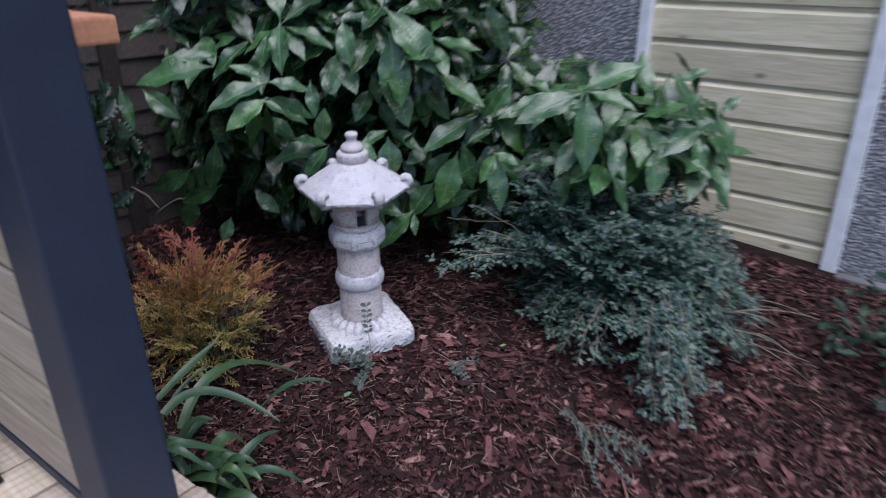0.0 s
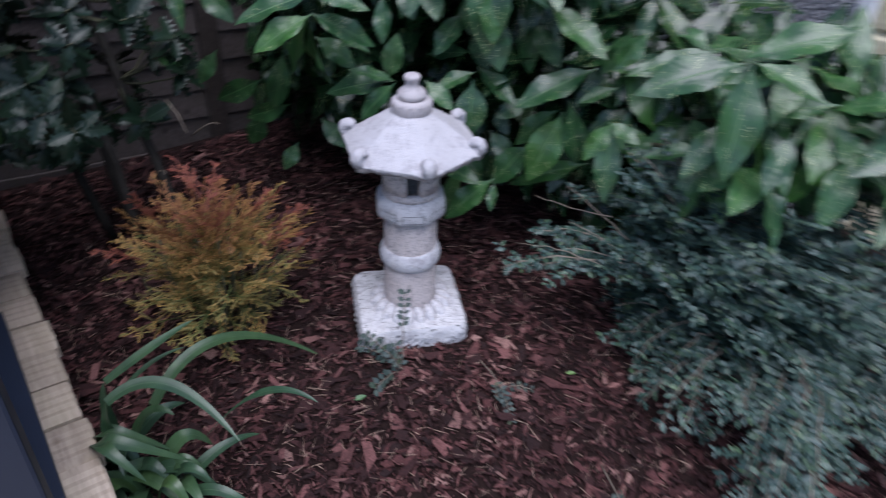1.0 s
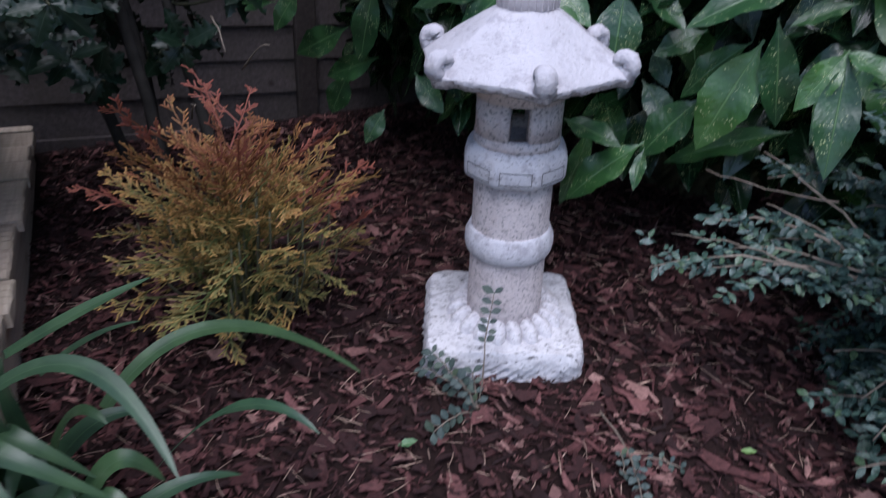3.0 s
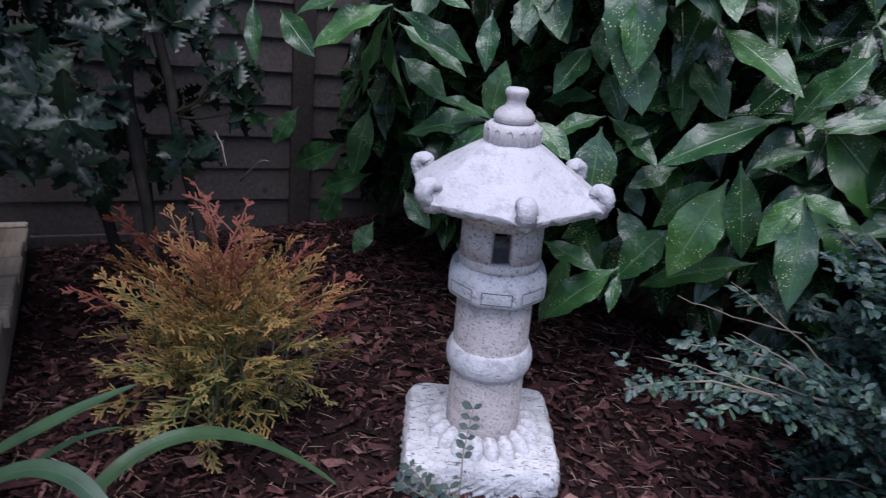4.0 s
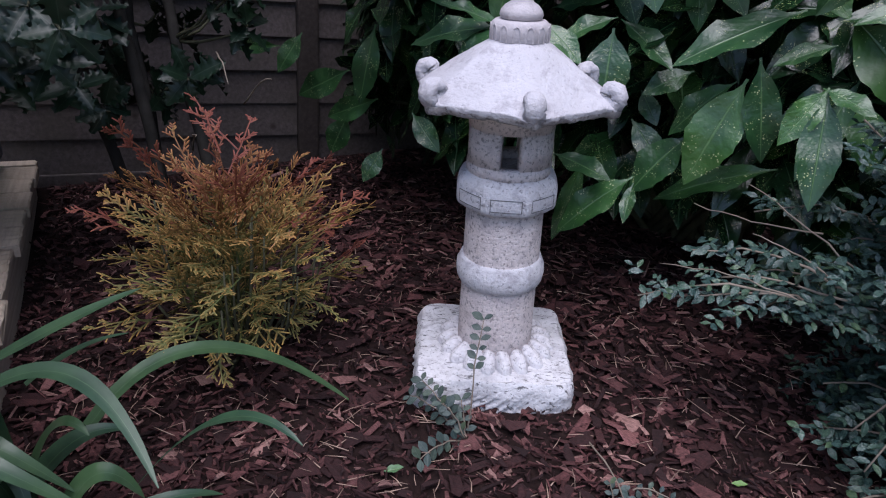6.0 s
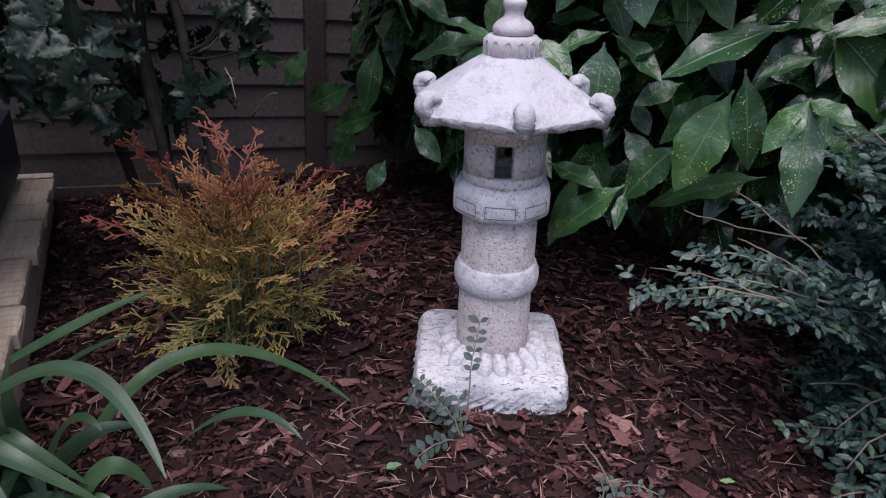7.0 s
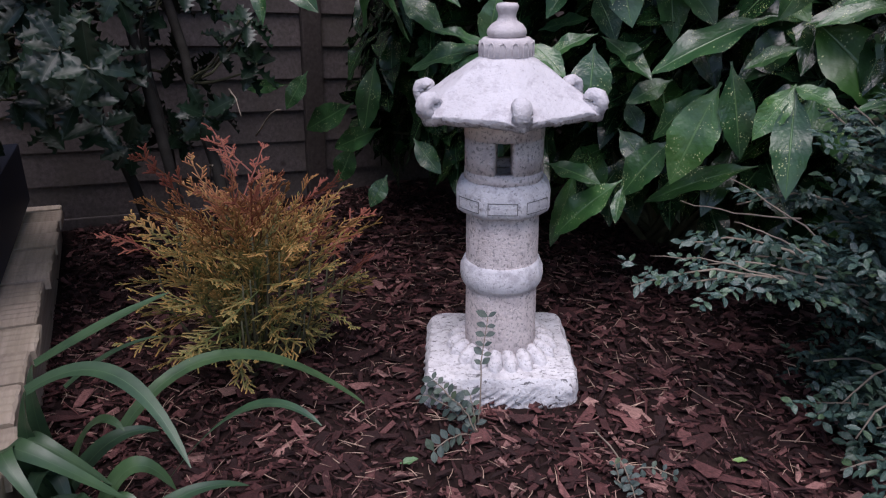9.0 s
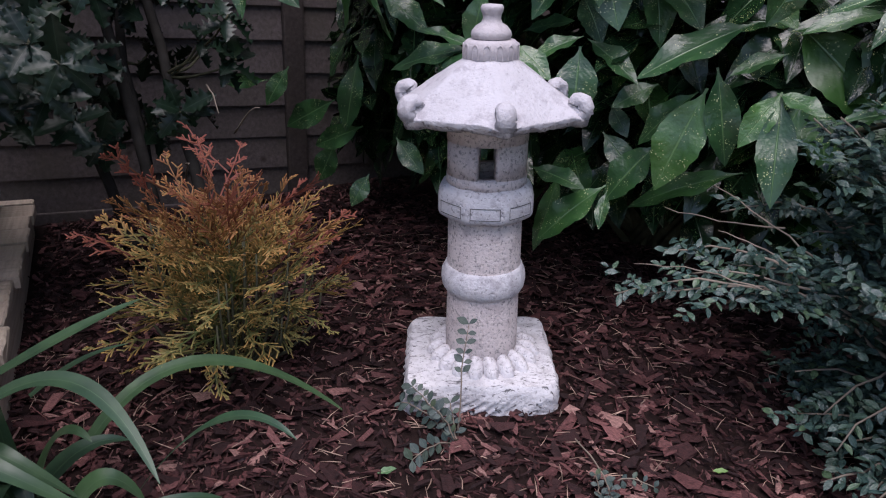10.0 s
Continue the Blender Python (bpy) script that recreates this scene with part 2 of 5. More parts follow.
def box(bm, lo, hi, bevel=0.0, jitter=0.0):
    vs = [bm.verts.new((x, y, z)) for x in (lo[0], hi[0]) for y in (lo[1], hi[1]) for z in (lo[2], hi[2])]
    fs = [bm.faces.new([vs[i] for i in q]) for q in ((0, 1, 3, 2), (4, 6, 7, 5), (0, 4, 5, 1), (2, 3, 7, 6), (0, 2, 6, 4), (1, 5, 7, 3))]
    if jitter:
        for v in vs:
            v.co += Vector([RNG.uniform(-jitter, jitter) for _ in range(3)])
    if bevel:
        es = list({e for f in fs for e in f.edges})
        bmesh.ops.bevel(bm, geom=es, offset=bevel, segments=2, affect="EDGES", profile=0.6)


def lathe(bm, profile, segs=48, shape=None):
    """Rings from (radius, height) pairs; shape(angle, radius) may square the ring off."""
    rings = []
    for r, z in profile:
        ring = []
        for i in range(segs):
            a = 2 * math.pi * i / segs
            rr = shape(a, r) if shape else r
            ring.append(bm.verts.new((rr * math.cos(a), rr * math.sin(a), z)))
        rings.append(ring)
    for a, b in zip(rings, rings[1:]):
        for i in range(segs):
            bm.faces.new((a[i], a[(i + 1) % segs], b[(i + 1) % segs], b[i]))
    bm.faces.new(list(reversed(rings[0])))
    bm.faces.new(rings[-1])


def tube(bm, pts, r0, r1, segs=6):
    """A tapered tube along points."""
    rings = []
    n = len(pts)
    for i, p in enumerate(pts):
        d = (pts[min(i + 1, n - 1)] - pts[max(i - 1, 0)]).normalized()
        side = d.cross(Vector((0.31, 0.17, 0.93))).normalized()
        up = side.cross(d)
        r = r0 + (r1 - r0) * i / (n - 1)
        rings.append([bm.verts.new(p + r * (math.cos(a) * side + math.sin(a) * up)) for a in [2 * math.pi * k / segs for k in range(segs)]])
    for a, b in zip(rings, rings[1:]):
        for k in range(segs):
            bm.faces.new((a[k], a[(k + 1) % segs], b[(k + 1) % segs], b[k]))
    bm.faces.new(list(reversed(rings[0])))
    bm.faces.new(rings[-1])


def curve_points(a, b, sag, n=8, wob=0.0, rng=RNG):
    a, b = Vector(a), Vector(b)
    out = []
    for i in range(n + 1):
        t = i / n
        p = a.lerp(b, t) + Vector(sag) * (4 * t * (1 - t))
        if wob and 0 < i < n:
            p += Vector([rng.uniform(-wob, wob) for _ in range(3)])
        out.append(p)
    return out


def leaf_frame(base, tip, face=(0, 0, 1), scale_to=None):
    """The pose of a leaf that grows from base to tip and turns its upper side towards face; its mesh is 1 long."""
    base, tip = Vector(base), Vector(tip)
    x = tip - base
    length = x.length
    x.normalize()
    z = Vector(face) - x * x.dot(Vector(face))
    if z.length < 1e-4:
        z = x.orthogonal()
    z.normalize()
    y = z.cross(x)
    m = Matrix((x, y, z)).transposed().to_4x4()
    s = scale_to or length
    return Matrix.Translation(base) @ m @ Matrix.Diagonal((s, s, s, 1))


def leaf_mesh(name, mat, width=0.34, rows=12, teeth=0, tooth=0.0, fold=0.25, curl=0.25, widest=0.45, stalk=0.08, wave=0.0, seed=0, cols=4, full=0.85):
    """One leaf, 1 long, with its midrib along x: folded along the rib, curled along its length, its margin toothed."""
    rng = random.Random(seed)
    bm = bmesh.new()
    uvl = bm.loops.layers.uv.new("uv")
    grid, uvs = [], {}
    ph = rng.uniform(0, 6)
    for i in range(rows + 1):
        t = i / rows
        if t < stalk:
            w = 0.012
        else:
            s = (t - stalk) / (1 - stalk)
            e = math.log(0.5) / math.log(widest)
            w = max(0.004, width * 0.5 * math.sin(math.pi * s ** e) ** full)
        if teeth and 0.48 < t < 0.92:
            w *= 1 + tooth * (1 if i % 2 else -1)
        x = t
        row = []
        for j in range(cols + 1):
            u = j / cols * 2 - 1
            y = w * u
            z = fold * abs(y) - curl * t * t * 0.5 + wave * math.sin(t * 14 + ph) * abs(u) ** 2 * w
            v = bm.verts.new((x - (0.02 * tooth * 10 if teeth and abs(u) == 1 and i % 2 else 0), y, z))
            uvs[v] = (j / cols, t)
            row.append(v)
        grid.append(row)
    for a, b in zip(grid, grid[1:]):
        for j in range(cols):
            f = bm.faces.new((a[j], b[j], b[j + 1], a[j + 1]))
            for lp in f.loops:
                lp[uvl].uv = uvs[lp.vert]
    me = bpy.data.meshes.new(name)
    bm.normal_update()
    bm.to_mesh(me)
    bm.free()
    for p in me.polygons:
        p.use_smooth = True
    me.materials.append(mat)
    return me


def merged(name, items, mat, parent=None, label=""):
    """Many copies of small meshes, (mesh, pose) pairs, joined into one object with its UVs."""
    verts, faces, uvs, off = [], [], [], 0
    cache = {}
    for me, m in items:
        if me.name not in cache:
            co = np.empty(len(me.vertices) * 3)
            me.vertices.foreach_get("co", co)
            uv = np.zeros(len(me.loops) * 2)
            if me.uv_layers:
                me.uv_layers[0].data.foreach_get("uv", uv)
            cache[me.name] = (co.reshape(-1, 3), [tuple(p.vertices) for p in me.polygons], uv)
        co, fs, uv = cache[me.name]
        a = np.array(m)
        verts.append(co @ a[:3, :3].T + a[:3, 3])
        faces += [tuple(k + off for k in f) for f in fs]
        uvs.append(uv)
        off += len(co)
    me = bpy.data.meshes.new(name)
    me.from_pydata(np.concatenate(verts).tolist(), [], faces)
    layer = me.uv_layers.new(name="uv")
    layer.data.foreach_set("uv", np.concatenate(uvs))
    me.polygons.foreach_set("use_smooth", [True] * len(faces))
    me.materials.append(mat)
    me.update()
    ob = new(name, me)
    if parent:
        ob.parent = parent
    if label:
        ob["label"] = label
    return ob


def land(x, y):
    """Height of the bed: it rises gently away from the deck."""
    return 0.011 + 0.12 * math.tanh(y / 1.2) + 0.008 * math.sin(3.1 * x + 1.0) * math.cos(2.7 * y) - 0.010 * math.exp(-(x * x + y * y) / 0.03)


HOUSE = pose(0, 0, 0, 0, 0, 141.5)
TERRACE = pose(0, 0, 0, 0, 0, 144.0)

# ---- ground ----


def build_ground():
    bm = bmesh.new()
    xs = [-400, -60, -12, -5] + [-3 + 0.05 * i for i in range(121)] + [5, 12, 60, 400]
    grid = [[bm.verts.new((x, y, land(x, y))) for y in xs] for x in xs]
    for i in range(len(xs) - 1):
        for j in range(len(xs) - 1):
            bm.faces.new((grid[i][j], grid[i + 1][j], grid[i + 1][j + 1], grid[i][j + 1]))
    return tagged(obj("ground", bm, M_SOIL), "dark damp soil under the bark mulch", "ground", kind="structure")


build_ground()

# ---- house wall with a boarded-up doorway ----
V_WALL = -1.37
CLAD_R, CLAD_L = -1.02, -0.255


def build_wall():
    w = holder("wall_house", HOUSE, "grey pebble-dashed house wall around a boarded doorway", "wall", kind="structure")
    for lo, hi in (((-5, V_WALL - 0.25, -0.2), (CLAD_R - 0.055, V_WALL, 3.2)),
                   ((CLAD_L + 0.045, V_WALL - 0.25, -0.2), (1.36, V_WALL, 3.2)),
                   ((CLAD_R - 0.055, V_WALL - 0.25, 2.1), (CLAD_L + 0.045, V_WALL, 3.2))):
        bm = bmesh.new()
        box(bm, lo, hi)
        part("wall_panel", bm, M_WALL, w, smooth=False)
    bm = bmesh.new()
    box(bm, (-5, V_WALL, -0.2), (CLAD_R - 0.057, V_WALL + 0.05, 0.055), 0.008)
    box(bm, (CLAD_L + 0.05, V_WALL, -0.2), (1.25, V_WALL + 0.05, 0.055), 0.008)
    part("plinth", bm, M_KERB, w, "damp concrete plinth", smooth=False)
    for x0, x1, name in ((CLAD_R - 0.055, CLAD_R, "door_trim"), (CLAD_L, CLAD_L + 0.045, "door_trim")):
        bm = bmesh.new()
        box(bm, (x0, V_WALL - 0.12, -0.1), (x1, V_WALL + 0.012, 2.1), 0.004)
        part(name, bm, M_TRIM, w, "chipped white timber trim", smooth=False)


def clad_board_mesh():
    """One shiplap board: a flat face with a scooped upper edge."""
    bm = bmesh.new()
    prof = [(0.0, 0.0), (0.020, 0.0), (0.020, 0.108), (0.015, 0.114), (0.009, 0.120), (0.007, 0.136), (0.0, 0.136)]
    n = 6
    rings = []
    for i in range(n + 1):
        x = CLAD_R + 0.001 + (CLAD_L - CLAD_R - 0.002) * i / n
        rings.append([bm.verts.new((x, y, z)) for y, z in prof])
    for a, b in zip(rings, rings[1:]):
        for k in range(len(prof)):
            bm.faces.new((a[k], b[k], b[(k + 1) % len(prof)], a[(k + 1) % len(prof)]))
    bm.faces.new(rings[0])
    bm.faces.new(list(reversed(rings[-1])))
    bmesh.ops.recalc_face_normals(bm, faces=bm.faces)
    me = bpy.data.meshes.new("cladding_board")
    bm.to_mesh(me)
    bm.free()
    me.materials.append(M_CLAD)
    return me


def build_cladding():
    c = holder("timber_cladding", HOUSE, "pale green-treated shiplap boards filling an old doorway", "cladding", kind="structure")
    me = clad_board_mesh()
    for i in range(15):
        piece("board", me, c, pose(RNG.uniform(-0.0008, 0.0008), V_WALL - 0.045 + RNG.uniform(0, 0.002), 0.068 + 0.1375 * i - 0.136 + 0.069))
    bm = bmesh.new()
    box(bm, (CLAD_R + 0.001, V_WALL - 0.1, -0.1), (CLAD_L - 0.001, V_WALL - 0.05, 2.1))
    part("backing", bm, M_BARKSTEM, c, smooth=False)
    bm = bmesh.new()
    box(bm, (CLAD_R + 0.001, V_WALL - 0.048, -0.1), (CLAD_L - 0.001, V_WALL + 0.012, 0.052), 0.006)
    part("sill", bm, M_KERB, c, "dark damp concrete threshold", smooth=False)


# ---- old garden fence ----
U_FENCE = 1.256


def build_fence():
    f = holder("fence", HOUSE, "old brown fence of overlapping horizontal boards", "fence", kind="structure")
    for v0, v1 in ((-1.30, 0.03), (0.095, 1.7), (1.765, 3.6)):
        bm = bmesh.new()
        n = 14
        rings = []
        for i in range(n + 1):
            y = v0 + (v1 - v0) * i / n
            rings.append([bm.verts.new((x, y, z)) for x, z in ((0.0, 0.0), (-0.022, 0.0), (-0.009, 0.125), (0.0, 0.125))])
        for a, b in zip(rings, rings[1:]):
            for k in range(4):
                bm.faces.new((a[k], b[k], b[(k + 1) % 4], a[(k + 1) % 4]))
        bm.faces.new(rings[0])
        bm.faces.new(list(reversed(rings[-1])))
        bmesh.ops.recalc_face_normals(bm, faces=bm.faces)
        me = bpy.data.meshes.new("fence_board")
        bm.to_mesh(me)
        bm.free()
        me.materials.append(M_FENCE)
        for i in range(17):
            piece("board", me, f, pose(U_FENCE + RNG.uniform(-0.002, 0.002), 0, 0.061 + 0.1 * i, 0, RNG.uniform(-0.6, 0.6), RNG.uniform(-0.12, 0.12)))
    for v in (-1.33, 0.062, 1.732):
        bm = bmesh.new()
        box(bm, (U_FENCE - 0.045, v - 0.032, -0.1), (U_FENCE + 0.05, v + 0.032, 1.8), 0.006)
        part("post", bm, M_OLDPOST, f, smooth=False)
    bm = bmesh.new()
    box(bm, (U_FENCE - 0.03, -1.3, -0.15), (U_FENCE + 0.02, 3.6, 0.06), 0.004)
    part("gravel_board", bm, M_FENCE, f, smooth=False)


# ---- deck, with a navy frame on it ----
DECK_Z, DECK_EDGE = 0.11, 0.773


def build_deck():
    d = holder("deck", TERRACE, "pale softwood decking, the sawn board ends uneven along the bed", "deck", kind="structure")
    # full boards, and one narrow rip against the fence
    for u0, pitch in [(1.201, 0.045)] + [(1.20 - 0.121 * (i + 1), 0.121) for i in range(31)]:
        bm = bmesh.new()
        v0 = DECK_EDGE + RNG.uniform(-0.006, 0.006)
        z = DECK_Z + RNG.uniform(-0.003, 0.003)
        rows = 10
        prof = []
        for k in range(rows + 1):
            x = u0 + 0.002 + (pitch - 0.005) * k / rows
            prof.append((x, z - (0.0022 if k % 2 else 0.0) - (0.004 if k in (0, rows) else 0)))
        ends = []
        for v in (v0, v0 + 0.004, 0.845, 1.4, 2.7):
            ends.append([bm.verts.new((x, v + RNG.uniform(-0.0015, 0.0015), zz - (0.003 if v == v0 else 0))) for x, zz in prof]
                        + [bm.verts.new((prof[-1][0], v, z - 0.030)), bm.verts.new((prof[0][0], v, z - 0.030))])
        for a, b in zip(ends, ends[1:]):
            for k in range(len(a)):
                bm.faces.new((a[k], b[k], b[(k + 1) % len(a)], a[(k + 1) % len(a)]))
        bm.faces.new(ends[0])
        bm.faces.new(list(reversed(ends[-1])))
        bmesh.ops.recalc_face_normals(bm, faces=bm.faces)
        part("board", bm, M_DECK, d, smooth=False)
    bm = bmesh.new()
    box(bm, (-2.5, DECK_EDGE + 0.009, -0.25), (1.19, DECK_EDGE + 0.055, DECK_Z - 0.034), 0.004)
    part("fascia", bm, M_DECK, d, "pale timber fascia under the board ends", smooth=False)


def build_frame():
    g = holder("navy_frame", Matrix.Translation((-0.24, -0.88, 0.11)) @ pose(0, 0, 0, 2.0) @ Matrix.Translation((0.24, 0.88, -0.11)) @ TERRACE, "navy painted timber frame standing on the deck edge", "pergola")
    for u in (-0.286, 0.42):
        bm = bmesh.new()
        box(bm, (u - 0.06, 0.86, DECK_Z + 0.004), (u + 0.06, 0.98, 2.4), 0.006)
        part("post", bm, M_NAVY, g, smooth=False)
    for u0, u1, top in ((-0.225, 0.359, 0.032), (0.481, 1.19, 0.165)):
        bm = bmesh.new()
        box(bm, (u0, 0.845, DECK_Z + 0.003), (u1, 0.948, DECK_Z + top), 0.004)
        part("bottom_rail", bm, M_NAVY, g, smooth=False)
    bm = bmesh.new()
    box(bm, (-0.346, 0.866, 2.402), (1.19, 0.974, 2.52), 0.006)
    part("top_beam", bm, M_NAVY, g, smooth=False)


def build_screen():
    s = holder("timber_screen", TERRACE, "low screen of pale horizontal shiplap boards between navy posts", "screen")
    for u0, u1 in ((-0.224, 0.358), (0.482, 1.18)):
        for i in range(5):
            bm = bmesh.new()
            z0 = 0.205 + 0.112 * i
            box(bm, (u0, 0.952, z0), (u1, 0.972, z0 + 0.105), 0.008)
            part("board", bm, M_SCREEN, s, smooth=False)
        for u in (u0, u1 - 0.03):
            bm = bmesh.new()
            box(bm, (u, 0.949, DECK_Z + 0.002), (u + 0.03, 0.9515, 0.76), 0.0)
            part("batten", bm, M_SCREEN, s, smooth=False)


def build_rail_cap():
    bm = bmesh.new()
    box(bm, (-0.185, 0.725, 0.992), (0.47, 0.858, 1.038), 0.006)
    tagged(obj("rail_cap", bm, M_CAP, m=TERRACE, smooth=False), "orange-stained sawn timber shelf fixed to the navy post", "shelf")


def build_chair():
    """Only a thin black leg shows, with its frame reaching out of sight over the deck."""
    c = holder("garden_chair", TERRACE @ pose(0.155, 1.0, DECK_Z + 0.001), "black metal garden chair standing on the deck", "chair")
    legs = (((-0.076, 0.0), (0.24, 0.10)), ((0.42, 0.0), (0.45, 0.10)), ((0.0, 0.46), (-0.02, 0.38)), ((0.42, 0.46), (0.44, 0.38)))
    for (x, y), (x2, y2) in legs:
        bm = bmesh.new()
        tube(bm, [Vector((x, y + 0.02, 0.0)), Vector(((x + x2) / 2, (y + y2) / 2, 0.2)), Vector((x2, y2, 0.43))], 0.009, 0.009, 8)
        part("leg", bm, M_BLACK, c)
    bm = bmesh.new()
    box(bm, (-0.03, 0.06, 0.43), (0.46, 0.42, 0.455), 0.008)
    part("seat", bm, M_BLACK, c)
    bm = bmesh.new()
    box(bm, (-0.03, 0.40, 0.455), (0.46, 0.425, 0.85), 0.008)
    part("backrest", bm, M_BLACK, c)


build_wall()
build_cladding()
build_fence()
build_deck()
build_frame()
build_screen()
build_rail_cap()
build_chair()

# ---- stone lantern ----
FACE = -66.0


def rounded_block(half, height, radius, cuts=58):
    """A slab with soft corners, a rough top and slanting tooling on its sides."""
    bm = bmesh.new()
    bmesh.ops.create_cube(bm, size=2.0)
    bmesh.ops.subdivide_edges(bm, edges=bm.edges[:], cuts=cuts, use_grid_fill=True)
    for v in bm.verts:
        p = v.co.copy()
        q = Vector((p.x * half, p.y * half, (p.z * 0.5 + 0.5) * height))
        lim = Vector((half - radius, half - radius))
        d = Vector((max(0, abs(q.x) - lim.x), max(0, abs(q.y) - lim.y)))
        if d.x > 0 and d.y > 0:
            k = max(d.x, d.y) / d.length
            q.x = math.copysign(lim.x + d.x * k, q.x)
            q.y = math.copysign(lim.y + d.y * k, q.y)
        edge = min(1.0, (height - q.z) / 0.026)
        out = max(abs(q.x), abs(q.y))
        if edge < 1:
            s = 1 - 0.065 * (1 - edge) ** 2
            q.x, q.y = q.x * s, q.y * s
        rough = noise.noise(q * 28) * 0.0035 + noise.noise(q * 75) * 0.0018
        if abs(p.z) < 0.98:
            n = Vector((p.x if abs(p.x) > 0.99 else 0, p.y if abs(p.y) > 0.99 else 0, 0))
            along = q.y if abs(p.x) > 0.99 else q.x
            inner = max(0.0, 1 - (abs(along) / (half - radius * 0.6)) ** 6)
            low = min(1.0, max(0.0, (height * 0.86 - q.z) / (height * 0.45)))
            turn = 1 if p.x > 0.99 or p.y < -0.99 else -1
            groove = 0.0046 * inner * low * (0.45 + 0.55 * noise.noise(q * 9 + Vector((3, 1, 7)))) * math.sin((along * turn - q.z * 1.25) * 300 + 4 * noise.noise(q * 16))
            q += n * (groove + rough)
        elif p.z > 0.98:
            q.z += rough * 1.3 - 0.012 * max(0, (out / half - 0.82)) ** 1.5
        v.co = q
    return bm


def ring_solid(bm, r0, r1, z0, z1, a0, a1, n):
    """A block of a thick ring between two angles."""
    rows = []
    for i in range(n + 1):
        a = radians(a0 + (a1 - a0) * i / n)
        c, s = math.cos(a), math.sin(a)
        rows.append([bm.verts.new((r * c, r * s, z)) for r, z in ((r0, z0), (r1, z0), (r1, z1), (r0, z1))])
    for a, b in zip(rows, rows[1:]):
        for k in range(4):
            bm.faces.new((a[k], b[k], b[(k + 1) % 4], a[(k + 1) % 4]))
    if abs(a1 - a0) < 359.9:
        bm.faces.new(rows[0])
        bm.faces.new(list(reversed(rows[-1])))
    bmesh.ops.recalc_face_normals(bm, faces=bm.faces)


def hexed(a, r, k):
    """A ring radius drawn towards a hexagon whose corners carry the scrolls."""
    b = (math.degrees(a) - 3.0) % 60 - 30
    h = r / math.cos(radians(b)) * math.cos(radians(30))
    return r * (1 - k) * 0.95 + h * k


def roughen(bm, amount, scale):
    for v in bm.verts:
        v.co += v.co.normalized() * noise.noise(v.co * scale) * amount


